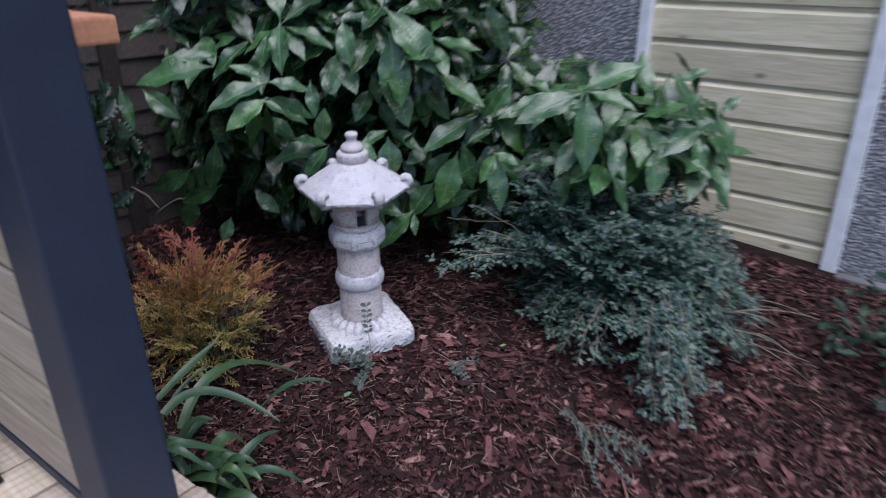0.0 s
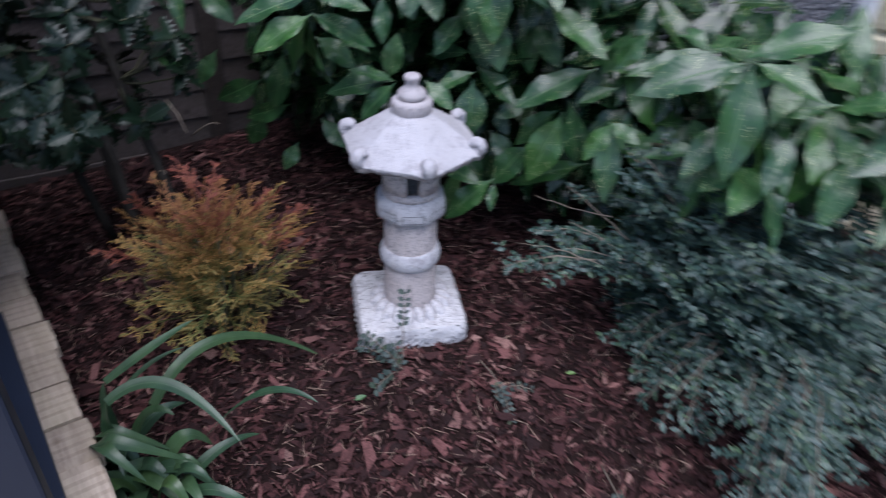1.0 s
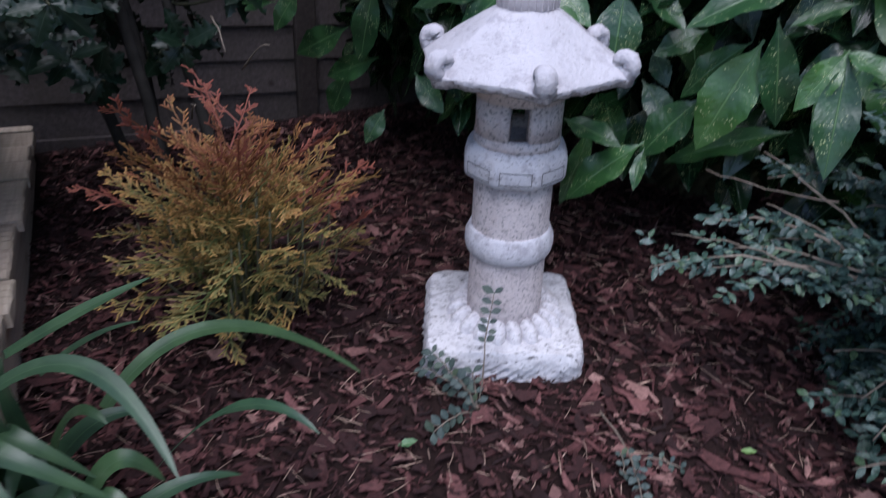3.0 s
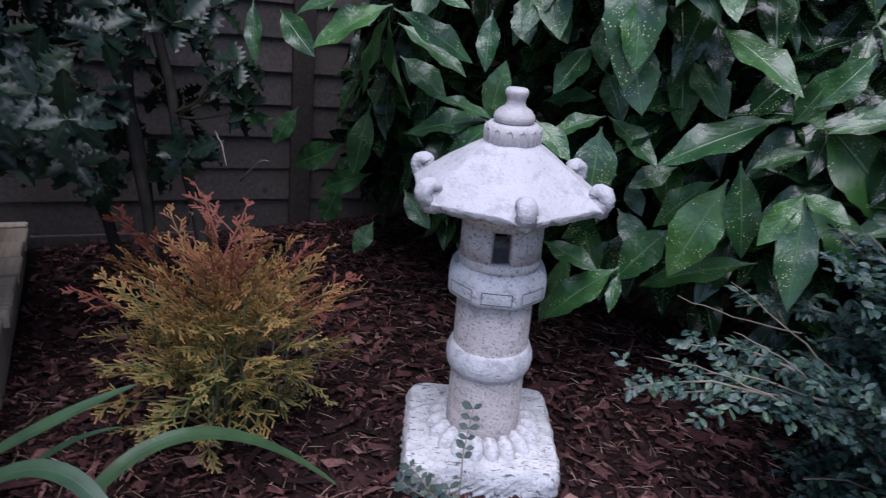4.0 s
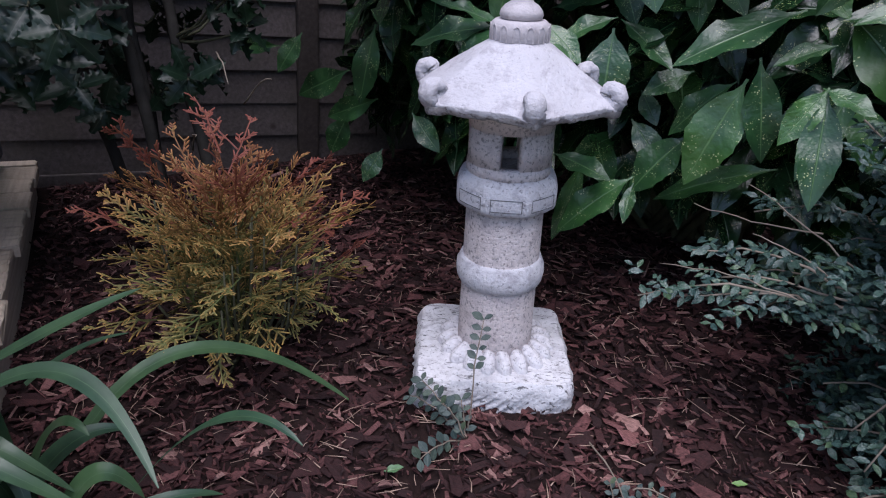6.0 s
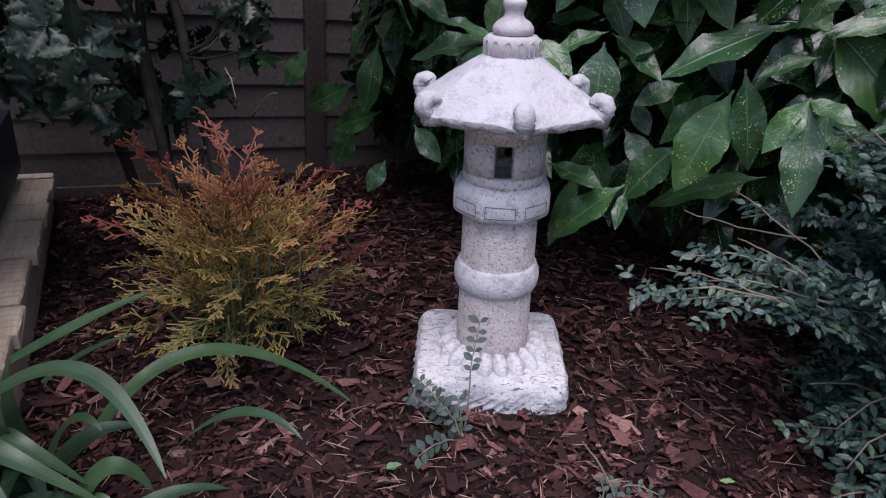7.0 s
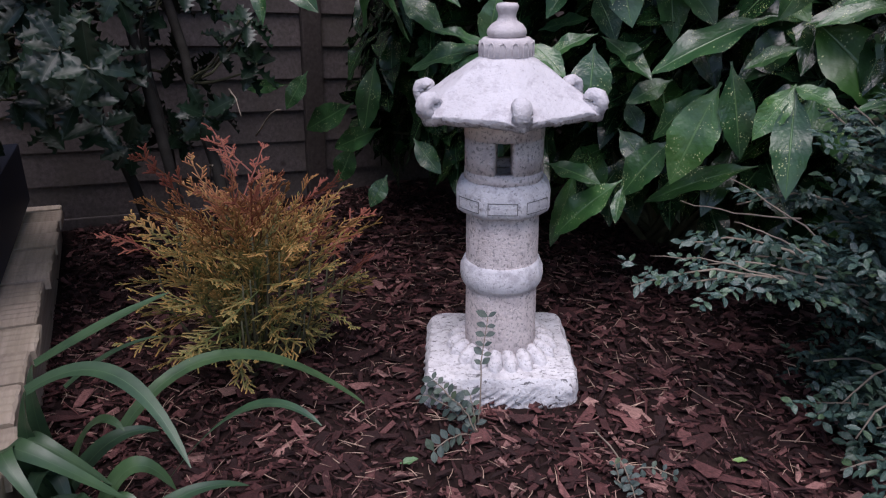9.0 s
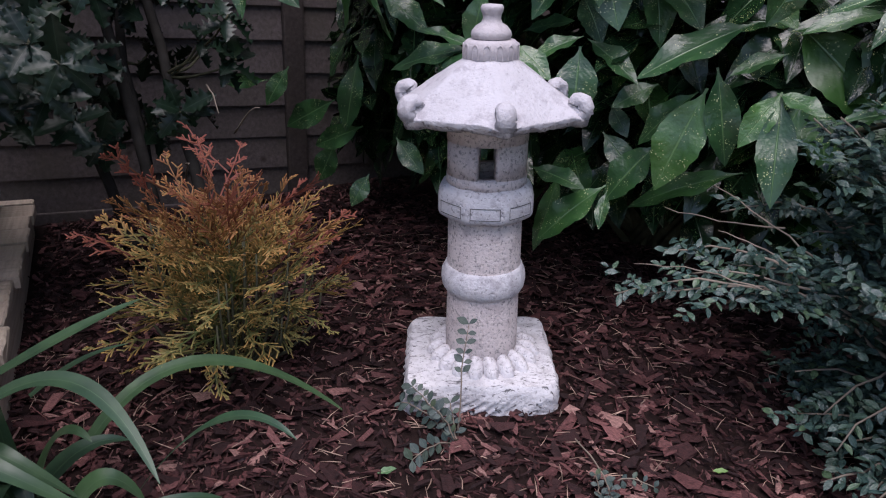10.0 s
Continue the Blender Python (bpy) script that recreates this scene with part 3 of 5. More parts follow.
def build_lantern():
    L = holder("stone_lantern", pose(0, 0.015, -0.004, 4.0, 0.3, 0),
               "weathered white-painted concrete pagoda lantern with hexagonal roof standing on mulch", "garden lantern")
    part("base", rounded_block(0.138, 0.072, 0.034), M_BASE, L, "rough white square base with slanting tooling", pose(-0.006, 0.006, 0, 0, 0, FACE + 94) @ Matrix.Diagonal((1.0, 0.96, 1.0, 1)))
    for i in range(19):
        a = radians(FACE + 360 * i / 19 + 12 + RNG.uniform(-2, 2))
        bm = bmesh.new()
        bmesh.ops.create_uvsphere(bm, u_segments=14, v_segments=9, radius=1)
        long, wide = RNG.uniform(0.024, 0.028), RNG.uniform(0.0122, 0.0142)
        for v in bm.verts:
            p = v.co * (1 + 0.12 * noise.noise(v.co * 1.5 + Vector((i, 0, 0))))
            for k in range(3):
                p[k] = math.copysign(abs(p[k]) ** 0.85, p[k])
            v.co = Vector((p.x * long, p.y * wide, p.z * 0.0175))
        part("petal_stone", bm, M_COBBLE, L, m=pose(0.081 * math.cos(a), 0.006 + 0.081 * math.sin(a), 0.0775, 0, 0, math.degrees(a)) @ pose(0, 0, 0, 0, 30, RNG.uniform(-5, 5)))
    bm = bmesh.new()
    lathe(bm, [(0.0655, 0.064), (0.0645, 0.12), (0.064, 0.19), (0.064, 0.25), (0.0635, 0.33), (0.062, 0.355)], 56)
    roughen(bm, 0.0016, 45)
    part("shaft", bm, M_SHAFT, L, "pitted pinkish-grey concrete shaft")
    bm = bmesh.new()
    lathe(bm, [(0.060, 0.205), (0.068, 0.207), (0.0725, 0.215), (0.0745, 0.228), (0.0735, 0.240), (0.069, 0.250), (0.0675, 0.254), (0.060, 0.255)], 56)
    roughen(bm, 0.0016, 60)
    part("ring_moulding", bm, M_BAND, L)

    def oct8(a, r):
        b = (math.degrees(a) - FACE + 22.5) % 45 - 22.5
        return r * (0.35 + 0.65 * math.cos(radians(22.5)) / math.cos(radians(b)))
    bm = bmesh.new()
    lathe(bm, [(0.058, 0.344), (0.074, 0.346), (0.082, 0.352), (0.0845, 0.358), (0.0845, 0.382), (0.0825, 0.391), (0.078, 0.399), (0.068, 0.404), (0.05, 0.404)], 96, oct8)
    roughen(bm, 0.001, 50)
    band = part("collar_band", bm, M_BAND, L, "thick band with scored oblong panels")
    for k in range(8):
        a = radians(FACE + 45 * k)
        bm = bmesh.new()
        r = 0.0845
        for (s0, s1, z0, z1) in ((-0.026, 0.026, 0.3777, 0.379), (-0.026, 0.026, 0.3582, 0.3595), (-0.026, -0.0247, 0.3582, 0.379), (0.0247, 0.026, 0.3582, 0.379)):
            n = 6
            for j in range(n):
                sa, sb = s0 + (s1 - s0) * j / n, s0 + (s1 - s0) * (j + 1) / n
                q = []
                for s, z in ((sa, z0), (sb, z0), (sb, z1), (sa, z1)):
                    b = math.atan2(s, r)
                    rr = oct8(a + b, 0.0845) + 0.0008
                    q.append(bm.verts.new((rr * math.cos(a + b), rr * math.sin(a + b), z)))
                bm.faces.new(q)
        part("scored_line", bm, M_KERB, band)
    bm = bmesh.new()
    ring_solid(bm, 0.046, 0.0675, 0.402, 0.419, 0, 360, 56)
    roughen(bm, 0.0012, 40)
    chamber = part("light_box", bm, M_SHAFT, L, "hollow light chamber with four small windows")
    for k in range(4):
        bm = bmesh.new()
        ring_solid(bm, 0.046, 0.0675, 0.419, 0.474, FACE + 14 + 90 * k, FACE + 76 + 90 * k, 12)
        roughen(bm, 0.0012, 40)
        part("pillar", bm, M_SHAFT, chamber)
    bm = bmesh.new()
    ring_solid(bm, 0.046, 0.067, 0.474, 0.512, 0, 360, 56)
    roughen(bm, 0.0012, 40)
    part("lintel_ring", bm, M_SHAFT, chamber)
    # roof
    bm = bmesh.new()
    segs = 96
    prof = [(0.036, 0.606, 0.0), (0.048, 0.600, 0.15), (0.070, 0.587, 0.5), (0.095, 0.571, 0.85), (0.120, 0.555, 1.0), (0.140, 0.543, 1.0), (0.153, 0.5350, 1.0),
            (0.1615, 0.5296, 1.0), (0.1645, 0.5270, 1.0), (0.1648, 0.5255, 1.0), (0.1622, 0.5165, 1.0), (0.1600, 0.5140, 1.0), (0.148, 0.5120, 1.0), (0.060, 0.511, 0.6), (0.03, 0.511, 0.0)]
    rings = []
    for r, z, k in prof:
        ring = []
        for i in range(segs):
            a = 2 * math.pi * i / segs
            rr = hexed(a, r, k)
            near = abs((math.degrees(a) - 3.0 + 30) % 60 - 30) / 30
            lift = -0.006 * max(0, 1 - near * 1.6) ** 2 * max(0, (r - 0.10) / 0.07)
            ring.append(bm.verts.new((rr * math.cos(a), rr * math.sin(a), z + lift)))
        rings.append(ring)
    for a, b in zip(rings, rings[1:]):
        for i in range(segs):
            bm.faces.new((a[i], b[i], b[(i + 1) % segs], a[(i + 1) % segs]))
    bmesh.ops.subdivide_edges(bm, edges=bm.edges[:], cuts=1, use_grid_fill=True)
    for v in bm.verts:
        v.co.z += noise.noise(v.co * 30) * 0.0022 + noise.noise(v.co * 90) * 0.0010
        if v.co.z < 0.524:
            v.co.z += noise.noise(v.co * 55) * 0.003 + noise.noise(v.co * 140) * 0.0018
            v.co.xy *= 1 + 0.02 * noise.noise(v.co * 70)
    roof = part("roof", bm, M_ROOF, L, "white hexagonal pagoda roof with scrolled corners")
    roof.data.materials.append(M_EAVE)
    # rim and outer underside of the eave take the darker concrete
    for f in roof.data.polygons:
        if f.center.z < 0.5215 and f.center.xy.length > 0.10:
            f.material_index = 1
    for k in range(6):
        ang = 3.0 + 60 * k
        bm = bmesh.new()
        pts = []
        for i in range(23):
            t = i / 22
            a = radians(-70 + 500 * t)
            rr = 0.0135 * (1 - 0.72 * t)
            pts.append(Vector((rr * math.cos(a), 0.0, rr * math.sin(a) + 0.003)))
        tube(bm, pts, 0.0105, 0.0070, 10)
        for v in bm.verts:
            v.co.y *= 1.6
            v.co += v.co.normalized() * noise.noise(v.co * 120 + Vector((k, 0, 0))) * 0.0018
        m = pose(0, 0, 0, 0, 0, ang) @ pose(0.146, 0, 0.5355) @ Matrix.Diagonal((1.08, 0.95, 1.08, 1))
        part("scroll", bm, M_ROOF, roof, m=m)
    bm = bmesh.new()

    def fluted(a, r):
        return r * (1 + 0.008 * math.cos(18 * a)) if 0.036 < r else r
    lathe(bm, [(0.038, 0.597), (0.0435, 0.603), (0.0440, 0.616), (0.0425, 0.625), (0.037, 0.630), (0.02, 0.631)], 108, fluted)
    collar = part("roof_collar", bm, M_FINIAL, L, "grey collar carved with a row of loops")
    bm = bmesh.new()
    pts = [Vector((0.0005, s * w, z)) for s, w, z in ((-1, 0.0050, 0.602), (-1, 0.0052, 0.616), (-1, 0.0036, 0.622), (0, 0.0, 0.6245), (1, 0.0036, 0.622), (1, 0.0052, 0.616), (1, 0.0050, 0.602))]
    tube(bm, pts, 0.0013, 0.0013, 6)
    loop_mesh = bpy.data.meshes.new("loop")
    bm.to_mesh(loop_mesh)
    bm.free()
    loop_mesh.materials.append(M_FINIAL)
    for k in range(14):
        piece("loop", loop_mesh, collar, pose(0, 0, 0, 0, 0, 360 / 14 * k + 4) @ pose(0.0426, 0, 0))
    bm = bmesh.new()
    lathe(bm, [(0.022, 0.629), (0.0300, 0.632), (0.0320, 0.637), (0.0305, 0.643), (0.0245, 0.650), (0.0165, 0.655), (0.0140, 0.661), (0.0148, 0.667), (0.0172, 0.672), (0.0180, 0.677), (0.0155, 0.681), (0.006, 0.682)], 40)
    roughen(bm, 0.0008, 60)
    part("finial", bm, M_FINIAL, L, "bulb-shaped finial")
    return L


build_lantern()

# ---- spotted laurel ----
LAUREL_LEAVES = [leaf_mesh("laurel_leaf", M_LAUREL, width=0.345 + 0.03 * (k % 3), rows=15, teeth=1, tooth=0.045, fold=0.24 + 0.10 * (k % 2), curl=0.22 + 0.10 * k, widest=0.47, stalk=0.09, wave=0.20, seed=k, full=0.95) for k in range(5)]

# single leaves that stand out: where each grows from, its tip, and for some its breadth
SHOOT_BY_FINIAL = [
    (-0.218, -0.060, 0.771, -0.309, -0.130, 0.715, 1.11),
    (-0.234, -0.030, 0.755, -0.296, -0.020, 0.631, 1.00),
    (-0.217, -0.050, 0.754, -0.223, 0.000, 0.606, 0.90),
    (-0.219, -0.020, 0.766, -0.106, 0.040, 0.710, 1.08),
    (-0.260, 0.060, 0.744, -0.134, 0.070, 0.690, 0.82),
    (-0.262, 0.080, 0.687, -0.175, 0.090, 0.639, 1.21),
    (-0.099, 0.120, 0.603, -0.173, 0.060, 0.642, 0.95),
    (-0.107, 0.120, 0.598, -0.252, 0.080, 0.583, 1.08),
    (-0.090, 0.100, 0.596, -0.159, 0.060, 0.525, 1.29),
    (-0.119, 0.160, 0.599, -0.098, 0.140, 0.694, 1.18),
    (-0.138, 0.160, 0.776, -0.124, 0.120, 0.689, 1.10),
    (-0.009, 0.120, 0.609, 0.058, 0.100, 0.571, 1.13),
    (0.086, 0.170, 0.604, 0.096, 0.130, 0.490, 1.50),
    (0.078, 0.180, 0.627, 0.004, 0.140, 0.599, 1.10),
]
SHOOT_ABOVE = [
    (0.025, 0.240, 0.740, -0.014, 0.180, 0.665, 1.45),
    (0.037, 0.240, 0.781, 0.060, 0.220, 0.709, 1.31),
    (0.113, 0.160, 0.819, 0.143, 0.120, 0.725, 1.30),
    (0.103, 0.200, 0.768, 0.150, 0.160, 0.651, 1.50),
    (0.056, 0.260, 0.697, 0.108, 0.240, 0.630, 1.44),
    (0.084, 0.240, 0.621, 0.186, 0.200, 0.571, 1.01),
    (0.172, 0.300, 0.738, 0.212, 0.260, 0.630, 1.12),
    (0.196, 0.280, 0.732, 0.279, 0.240, 0.667, 1.38),
    (0.238, 0.220, 0.791, 0.381, 0.160, 0.720, 1.06),
    (0.130, 0.320, 0.649, 0.186, 0.300, 0.693, 1.50),
    (-0.049, 0.260, 0.635, 0.040, 0.240, 0.663, 1.28),
    (-0.099, 0.200, 0.796, -0.067, 0.160, 0.744, 1.50),
    (-0.056, 0.220, 0.807, -0.005, 0.180, 0.753, 1.40),
    (0.187, 0.300, 0.828, 0.215, 0.280, 0.735, 1.00),
]
SHOOT_FRONT = [
    (0.352, 0.225, 0.661, 0.192, 0.148, 0.585, 1.07),
    (0.406, 0.260, 0.614, 0.335, 0.220, 0.590, 0.93),
    (0.316, 0.198, 0.582, 0.354, 0.200, 0.431, 1.03),
    (0.298, 0.210, 0.547, 0.245, 0.150, 0.391, 1.11),
    (0.275, 0.250, 0.539, 0.186, 0.220, 0.463, 1.15),
    (0.200, 0.270, 0.547, 0.140, 0.230, 0.514, 1.50),
    (0.221, 0.240, 0.441, 0.142, 0.200, 0.349, 1.32),
    (0.154, 0.160, 0.371, 0.055, 0.090, 0.288, 0.96),
    (0.163, 0.160, 0.359, 0.165, 0.120, 0.312, 1.01),
    (0.413, 0.175, 0.554, 0.373, 0.130, 0.483, 1.17),
    (0.418, 0.174, 0.548, 0.434, 0.100, 0.400, 0.98),
    (0.418, 0.180, 0.557, 0.481, 0.140, 0.542, 1.31),
    (0.366, 0.280, 0.404, 0.182, 0.240, 0.347, 0.68),
    (0.023, 0.160, 0.391, 0.128, 0.120, 0.385, 1.11),
]
SHOOT_SIDE = [
    (0.420, 0.300, 0.662, 0.585, 0.240, 0.531, 1.15),
    (0.452, 0.160, 0.768, 0.408, 0.120, 0.700, 1.23),
    (0.419, 0.220, 0.752, 0.381, 0.200, 0.662, 1.28),
    (0.370, 0.260, 0.708, 0.418, 0.240, 0.663, 1.50),
    (0.053, 0.220, 0.370, 0.031, 0.180, 0.218, 0.60),
    (0.121, 0.280, 0.446, 0.185, 0.260, 0.388, 1.40),
    (0.469, 0.240, 0.533, 0.508, 0.200, 0.452, 1.50),
    (0.124, 0.300, 0.496, 0.160, 0.280, 0.453, 1.50),
]
SHOOT_LOW = [
    (-0.636, 0.420, 0.432, -0.771, 0.380, 0.357, 1.01),
    (-0.514, 0.360, 0.548, -0.543, 0.340, 0.373, 0.87),
    (-0.535, 0.400, 0.378, -0.675, 0.380, 0.316, 0.96),
    (-0.648, 0.440, 0.310, -0.686, 0.420, 0.214, 1.49),
    (-0.765, 0.400, 0.504, -0.806, 0.360, 0.416, 1.26),
    (-0.841, 0.400, 0.472, -0.982, 0.380, 0.457, 0.74),
    (-0.727, 0.200, 0.753, -0.690, 0.160, 0.638, 0.81),
    (-0.662, 0.220, 0.741, -0.561, 0.180, 0.675, 1.04),
    (-0.513, 0.400, 0.252, -0.534, 0.360, 0.184, 1.50),
    (-0.397, 0.360, 0.366, -0.321, 0.340, 0.303, 1.34),
]
SHOOT_DOORWAY = [
    (0.63, 0.02, 0.77, 0.46, -0.05, 0.73),
    (0.65, 0.00, 0.77, 0.65, -0.10, 0.59),
    (0.75, -0.02, 0.66, 0.72, -0.10, 0.58),
    (0.65, 0.02, 0.66, 0.57, -0.06, 0.57),
    (0.92, 0.08, 0.69, 1.00, 0.04, 0.60),
    (0.83, 0.05, 0.67, 0.93, 0.00, 0.58),
    (0.83, 0.06, 0.70, 0.91, 0.00, 0.76),
    (1.06, 0.12, 0.69, 1.11, 0.06, 0.59),
    (0.65, 0.05, 0.78, 0.81, 0.05, 0.86),
    (0.66, 0.00, 0.78, 0.77, -0.06, 0.76),
    (0.82, 0.05, 0.71, 0.69, 0.05, 0.68),
    (1.07, 0.12, 0.70, 1.12, 0.12, 0.75),
    (0.93, 0.12, 0.79, 1.01, 0.10, 0.83),
    (0.97, 0.10, 0.55, 1.07, 0.06, 0.46),
]
SHOOT_HIGH = [
    (-0.39, 0.05, 0.84, -0.59, 0.00, 0.82),
    (-0.39, 0.10, 0.86, -0.52, 0.05, 0.87),
    (-0.22, -0.03, 0.81, -0.36, -0.11, 0.77),
    (-0.21, -0.02, 0.81, -0.11, 0.00, 0.80),
    (-0.24, 0.00, 0.82, -0.31, -0.02, 0.86),
    (-0.40, 0.10, 0.87, -0.33, 0.05, 0.93),
    (-0.25, 0.15, 0.91, -0.27, 0.10, 0.84),
    (-0.03, 0.15, 0.95, -0.01, 0.08, 0.85),
    (-0.05, 0.20, 0.86, -0.06, 0.12, 0.76),
    (0.10, 0.18, 0.91, 0.13, 0.10, 0.70),
    (0.26, 0.20, 0.84, 0.16, 0.12, 0.88),
    (0.09, 0.20, 0.98, 0.25, 0.12, 0.83),
]


def rosette(tip, axis, count, length, rng, droop=0.55, out=()):
    """Leaves round the end of a shoot: (mesh index, pose) pairs."""
    axis = Vector(axis).normalized()
    a = axis.orthogonal().normalized()
    b = axis.cross(a)
    start = rng.uniform(0, 6.28)
    res = []
    for i in range(count):
        ang = start + i * 2.4 + rng.uniform(-0.25, 0.25)
        rad = math.cos(ang) * a + math.sin(ang) * b
        d = rad * rng.uniform(0.75, 1.0) + axis * rng.uniform(0.15, 0.6) + Vector((0, 0, -1)) * droop * rng.uniform(0.5, 1.2)
        ln = length * rng.uniform(0.7, 1.12)
        base = Vector(tip) - axis * 0.012 * (i % 4)
        face = Vector((0, -0.25, 1)) + axis * 0.6 + Vector([rng.uniform(-0.35, 0.35) for _ in range(3)])
        res.append((rng.randrange(5), leaf_frame(base, base + d.normalized() * ln, face)))
    return res


def build_laurel():
    rng = random.Random(21)
    root = Vector((0.20, 0.85, land(0.2, 0.85)))
    sh = holder("laurel_shrub", Matrix.Identity(4), "large spotted laurel shrub with glossy green leaves flecked yellow", "shrub")
    tips = []
    centre, radii = Vector((0.16, 0.92, 0.55)), Vector((0.98, 0.68, 0.72))
    tries = 0
    while len(tips) < 170 and tries < 9000:
        tries += 1
        th, cz = rng.uniform(0, 6.28), rng.uniform(-0.62, 0.95)
        o = Vector((math.cos(th) * math.sqrt(1 - cz * cz), math.sin(th) * math.sqrt(1 - cz * cz), cz))
        if o.y > 0.35:
            continue
        p = centre + Vector((o.x * radii.x, o.y * radii.y, o.z * radii.z)) * rng.uniform(0.86, 1.03)
        if p.z < 0.32 or (p.x < -0.12 and p.z < 0.55 and rng.random() < 0.6) or (p.x > 0.47 and p.z > 0.70) or (HOUSE.inverted() @ p).y < V_WALL + 0.12:
            continue
        if min([(p - q).length for q, _ in tips] or [9]) < 0.098:
            continue
        tips.append((p, (o + Vector((0, -0.15, 0.35))).normalized()))
    # crown leaning out over the bed, mostly unseen, added to shade the ground behind
    tries = 0
    shade_crown = []
    while len(shade_crown) < 84 and tries < 6000:
        tries += 1
        p = Vector((rng.uniform(-0.66, 0.36), rng.uniform(0.28, 0.86), rng.uniform(0.94, 1.26)))
        p.z -= 0.10 * max(0.0, -p.x)
        if (HOUSE.inverted() @ p).y < V_WALL + 0.15 or (HOUSE.inverted() @ p).x > U_FENCE - 0.1:
            continue
        if min([(p - q).length for q, _ in shade_crown] or [9]) < 0.105:
            continue
        shade_crown.append((p, Vector((rng.uniform(-0.3, 0.3), -0.6, 0.8)).normalized()))
    tips += shade_crown
    # a lower skirt towards the fence
    tries = 0
    skirt = []
    while len(skirt) < 14 and tries < 6000:
        tries += 1
        th, cz = rng.uniform(0, 6.28), rng.uniform(-0.6, 0.9)
        o = Vector((math.cos(th) * math.sqrt(1 - cz * cz), math.sin(th) * math.sqrt(1 - cz * cz), cz))
        p = Vector((-0.32, 0.70, 0.38)) + Vector((o.x * 0.36, o.y * 0.36, o.z * 0.50))
        if o.y > 0.5 or p.z < 0.30 or p.y < 0.47 or (HOUSE.inverted() @ p).x > U_FENCE - 0.12:
            continue
        if min([(p - q).length for q, _ in skirt] or [9]) < 0.092:
            continue
        skirt.append((p, (o + Vector((0, -0.2, 0.3))).normalized()))
    tips += skirt
    # the branch that reaches out beside the doorway
    for p, ax in (((0.70, 0.16, 0.68), (0.3, -0.6, 0.6)), ((0.88, 0.20, 0.70), (0.7, -0.4, 0.5)), ((1.02, 0.24, 0.64), (0.9, -0.3, 0.4)),
                  ((0.84, 0.20, 0.54), (0.5, -0.6, 0.2)), ((1.04, 0.22, 0.72), (0.8, -0.2, 0.6)),
                  ((0.76, 0.12, 0.78), (0.2, -0.4, 0.8)), ((0.94, 0.14, 0.62), (0.6, -0.5, 0.3))):
        tips.append((Vector(p), Vector(ax).normalized()))
    tries = 0
    arm = []
    while len(arm) < 22 and tries < 3000:
        tries += 1
        p = Vector((rng.uniform(0.60, 1.08), rng.uniform(0.02, 0.36), rng.uniform(0.56, 0.80)))
        if p.z > 0.84 - 0.16 * p.x or (HOUSE.inverted() @ p).y < V_WALL + 0.15:
            continue
        if min([(p - q).length for q, _ in arm] or [9]) < 0.085:
            continue
        arm.append((p, Vector((rng.uniform(-0.3, 0.6), -0.5, 0.6)).normalized()))
    tips += arm
    # a bright shelf of rosettes over the lantern
    tries = 0
    shelf = []
    while len(shelf) < 11 and tries < 3000:
        tries += 1
        p = Vector((rng.uniform(-0.34, 0.30), rng.uniform(0.20, 0.36), rng.uniform(0.88, 0.98)))
        if min([(p - q).length for q, _ in shelf] or [9]) < 0.11:
            continue
        shelf.append((p, Vector((rng.uniform(-0.3, 0.3), -0.6, 0.7)).normalized()))
    tips += shelf
    near, far = [], []
    # behind the leaves that hang out in front
    tips = [(p, ax) for p, ax in tips if not (p.y < (0.37 if p.x < 0.40 else 0.28) and -0.62 < p.x < 0.56 and p.z < 0.84)]
    for k, (p, ax) in enumerate(tips):
        leaves = rosette(p, ax, rng.randint(6, 8), 0.165, rng)
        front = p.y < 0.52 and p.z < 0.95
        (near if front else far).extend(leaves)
    single = []
    for shoot in (SHOOT_BY_FINIAL, SHOOT_ABOVE, SHOOT_FRONT, SHOOT_SIDE, SHOOT_LOW, SHOOT_DOORWAY, SHOOT_HIGH):
        for row in shoot:
            a, b = Vector(row[:3]), Vector(row[3:6])
            d = (b - a).normalized()
            face = Vector((rng.uniform(-0.3, 0.4), -0.60, 0.8)) if shoot not in (SHOOT_SIDE, SHOOT_LOW) else Vector((0.4, -0.9, 0.15))
            broad = row[6] if len(row) > 6 else 1.0
            single.append((rng.randrange(3), leaf_frame(a - d * 0.010, b + d * 0.004, face) @ Matrix.Diagonal((1, broad, 1, 1))))
    near = [it for it in near if not (0.20 < it[1].translation.x < 0.56 and it[1].translation.z < 0.43)]
    near.sort(key=lambda it: it[1].translation.y)
    spare = 298 - len(single)
    far += near[spare:]
    for k, m in single + near[:spare]:
        piece("leaf", LAUREL_LEAVES[k], sh, m)
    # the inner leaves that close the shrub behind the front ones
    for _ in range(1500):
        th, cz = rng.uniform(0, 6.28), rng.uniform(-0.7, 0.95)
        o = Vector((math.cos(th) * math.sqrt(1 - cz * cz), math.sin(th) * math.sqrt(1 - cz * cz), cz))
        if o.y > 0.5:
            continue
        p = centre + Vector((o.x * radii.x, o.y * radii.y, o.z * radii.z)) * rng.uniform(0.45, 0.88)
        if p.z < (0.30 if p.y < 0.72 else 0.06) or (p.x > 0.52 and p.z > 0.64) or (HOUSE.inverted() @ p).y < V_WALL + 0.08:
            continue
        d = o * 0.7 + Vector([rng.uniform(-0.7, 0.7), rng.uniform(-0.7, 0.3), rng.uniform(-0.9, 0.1)])
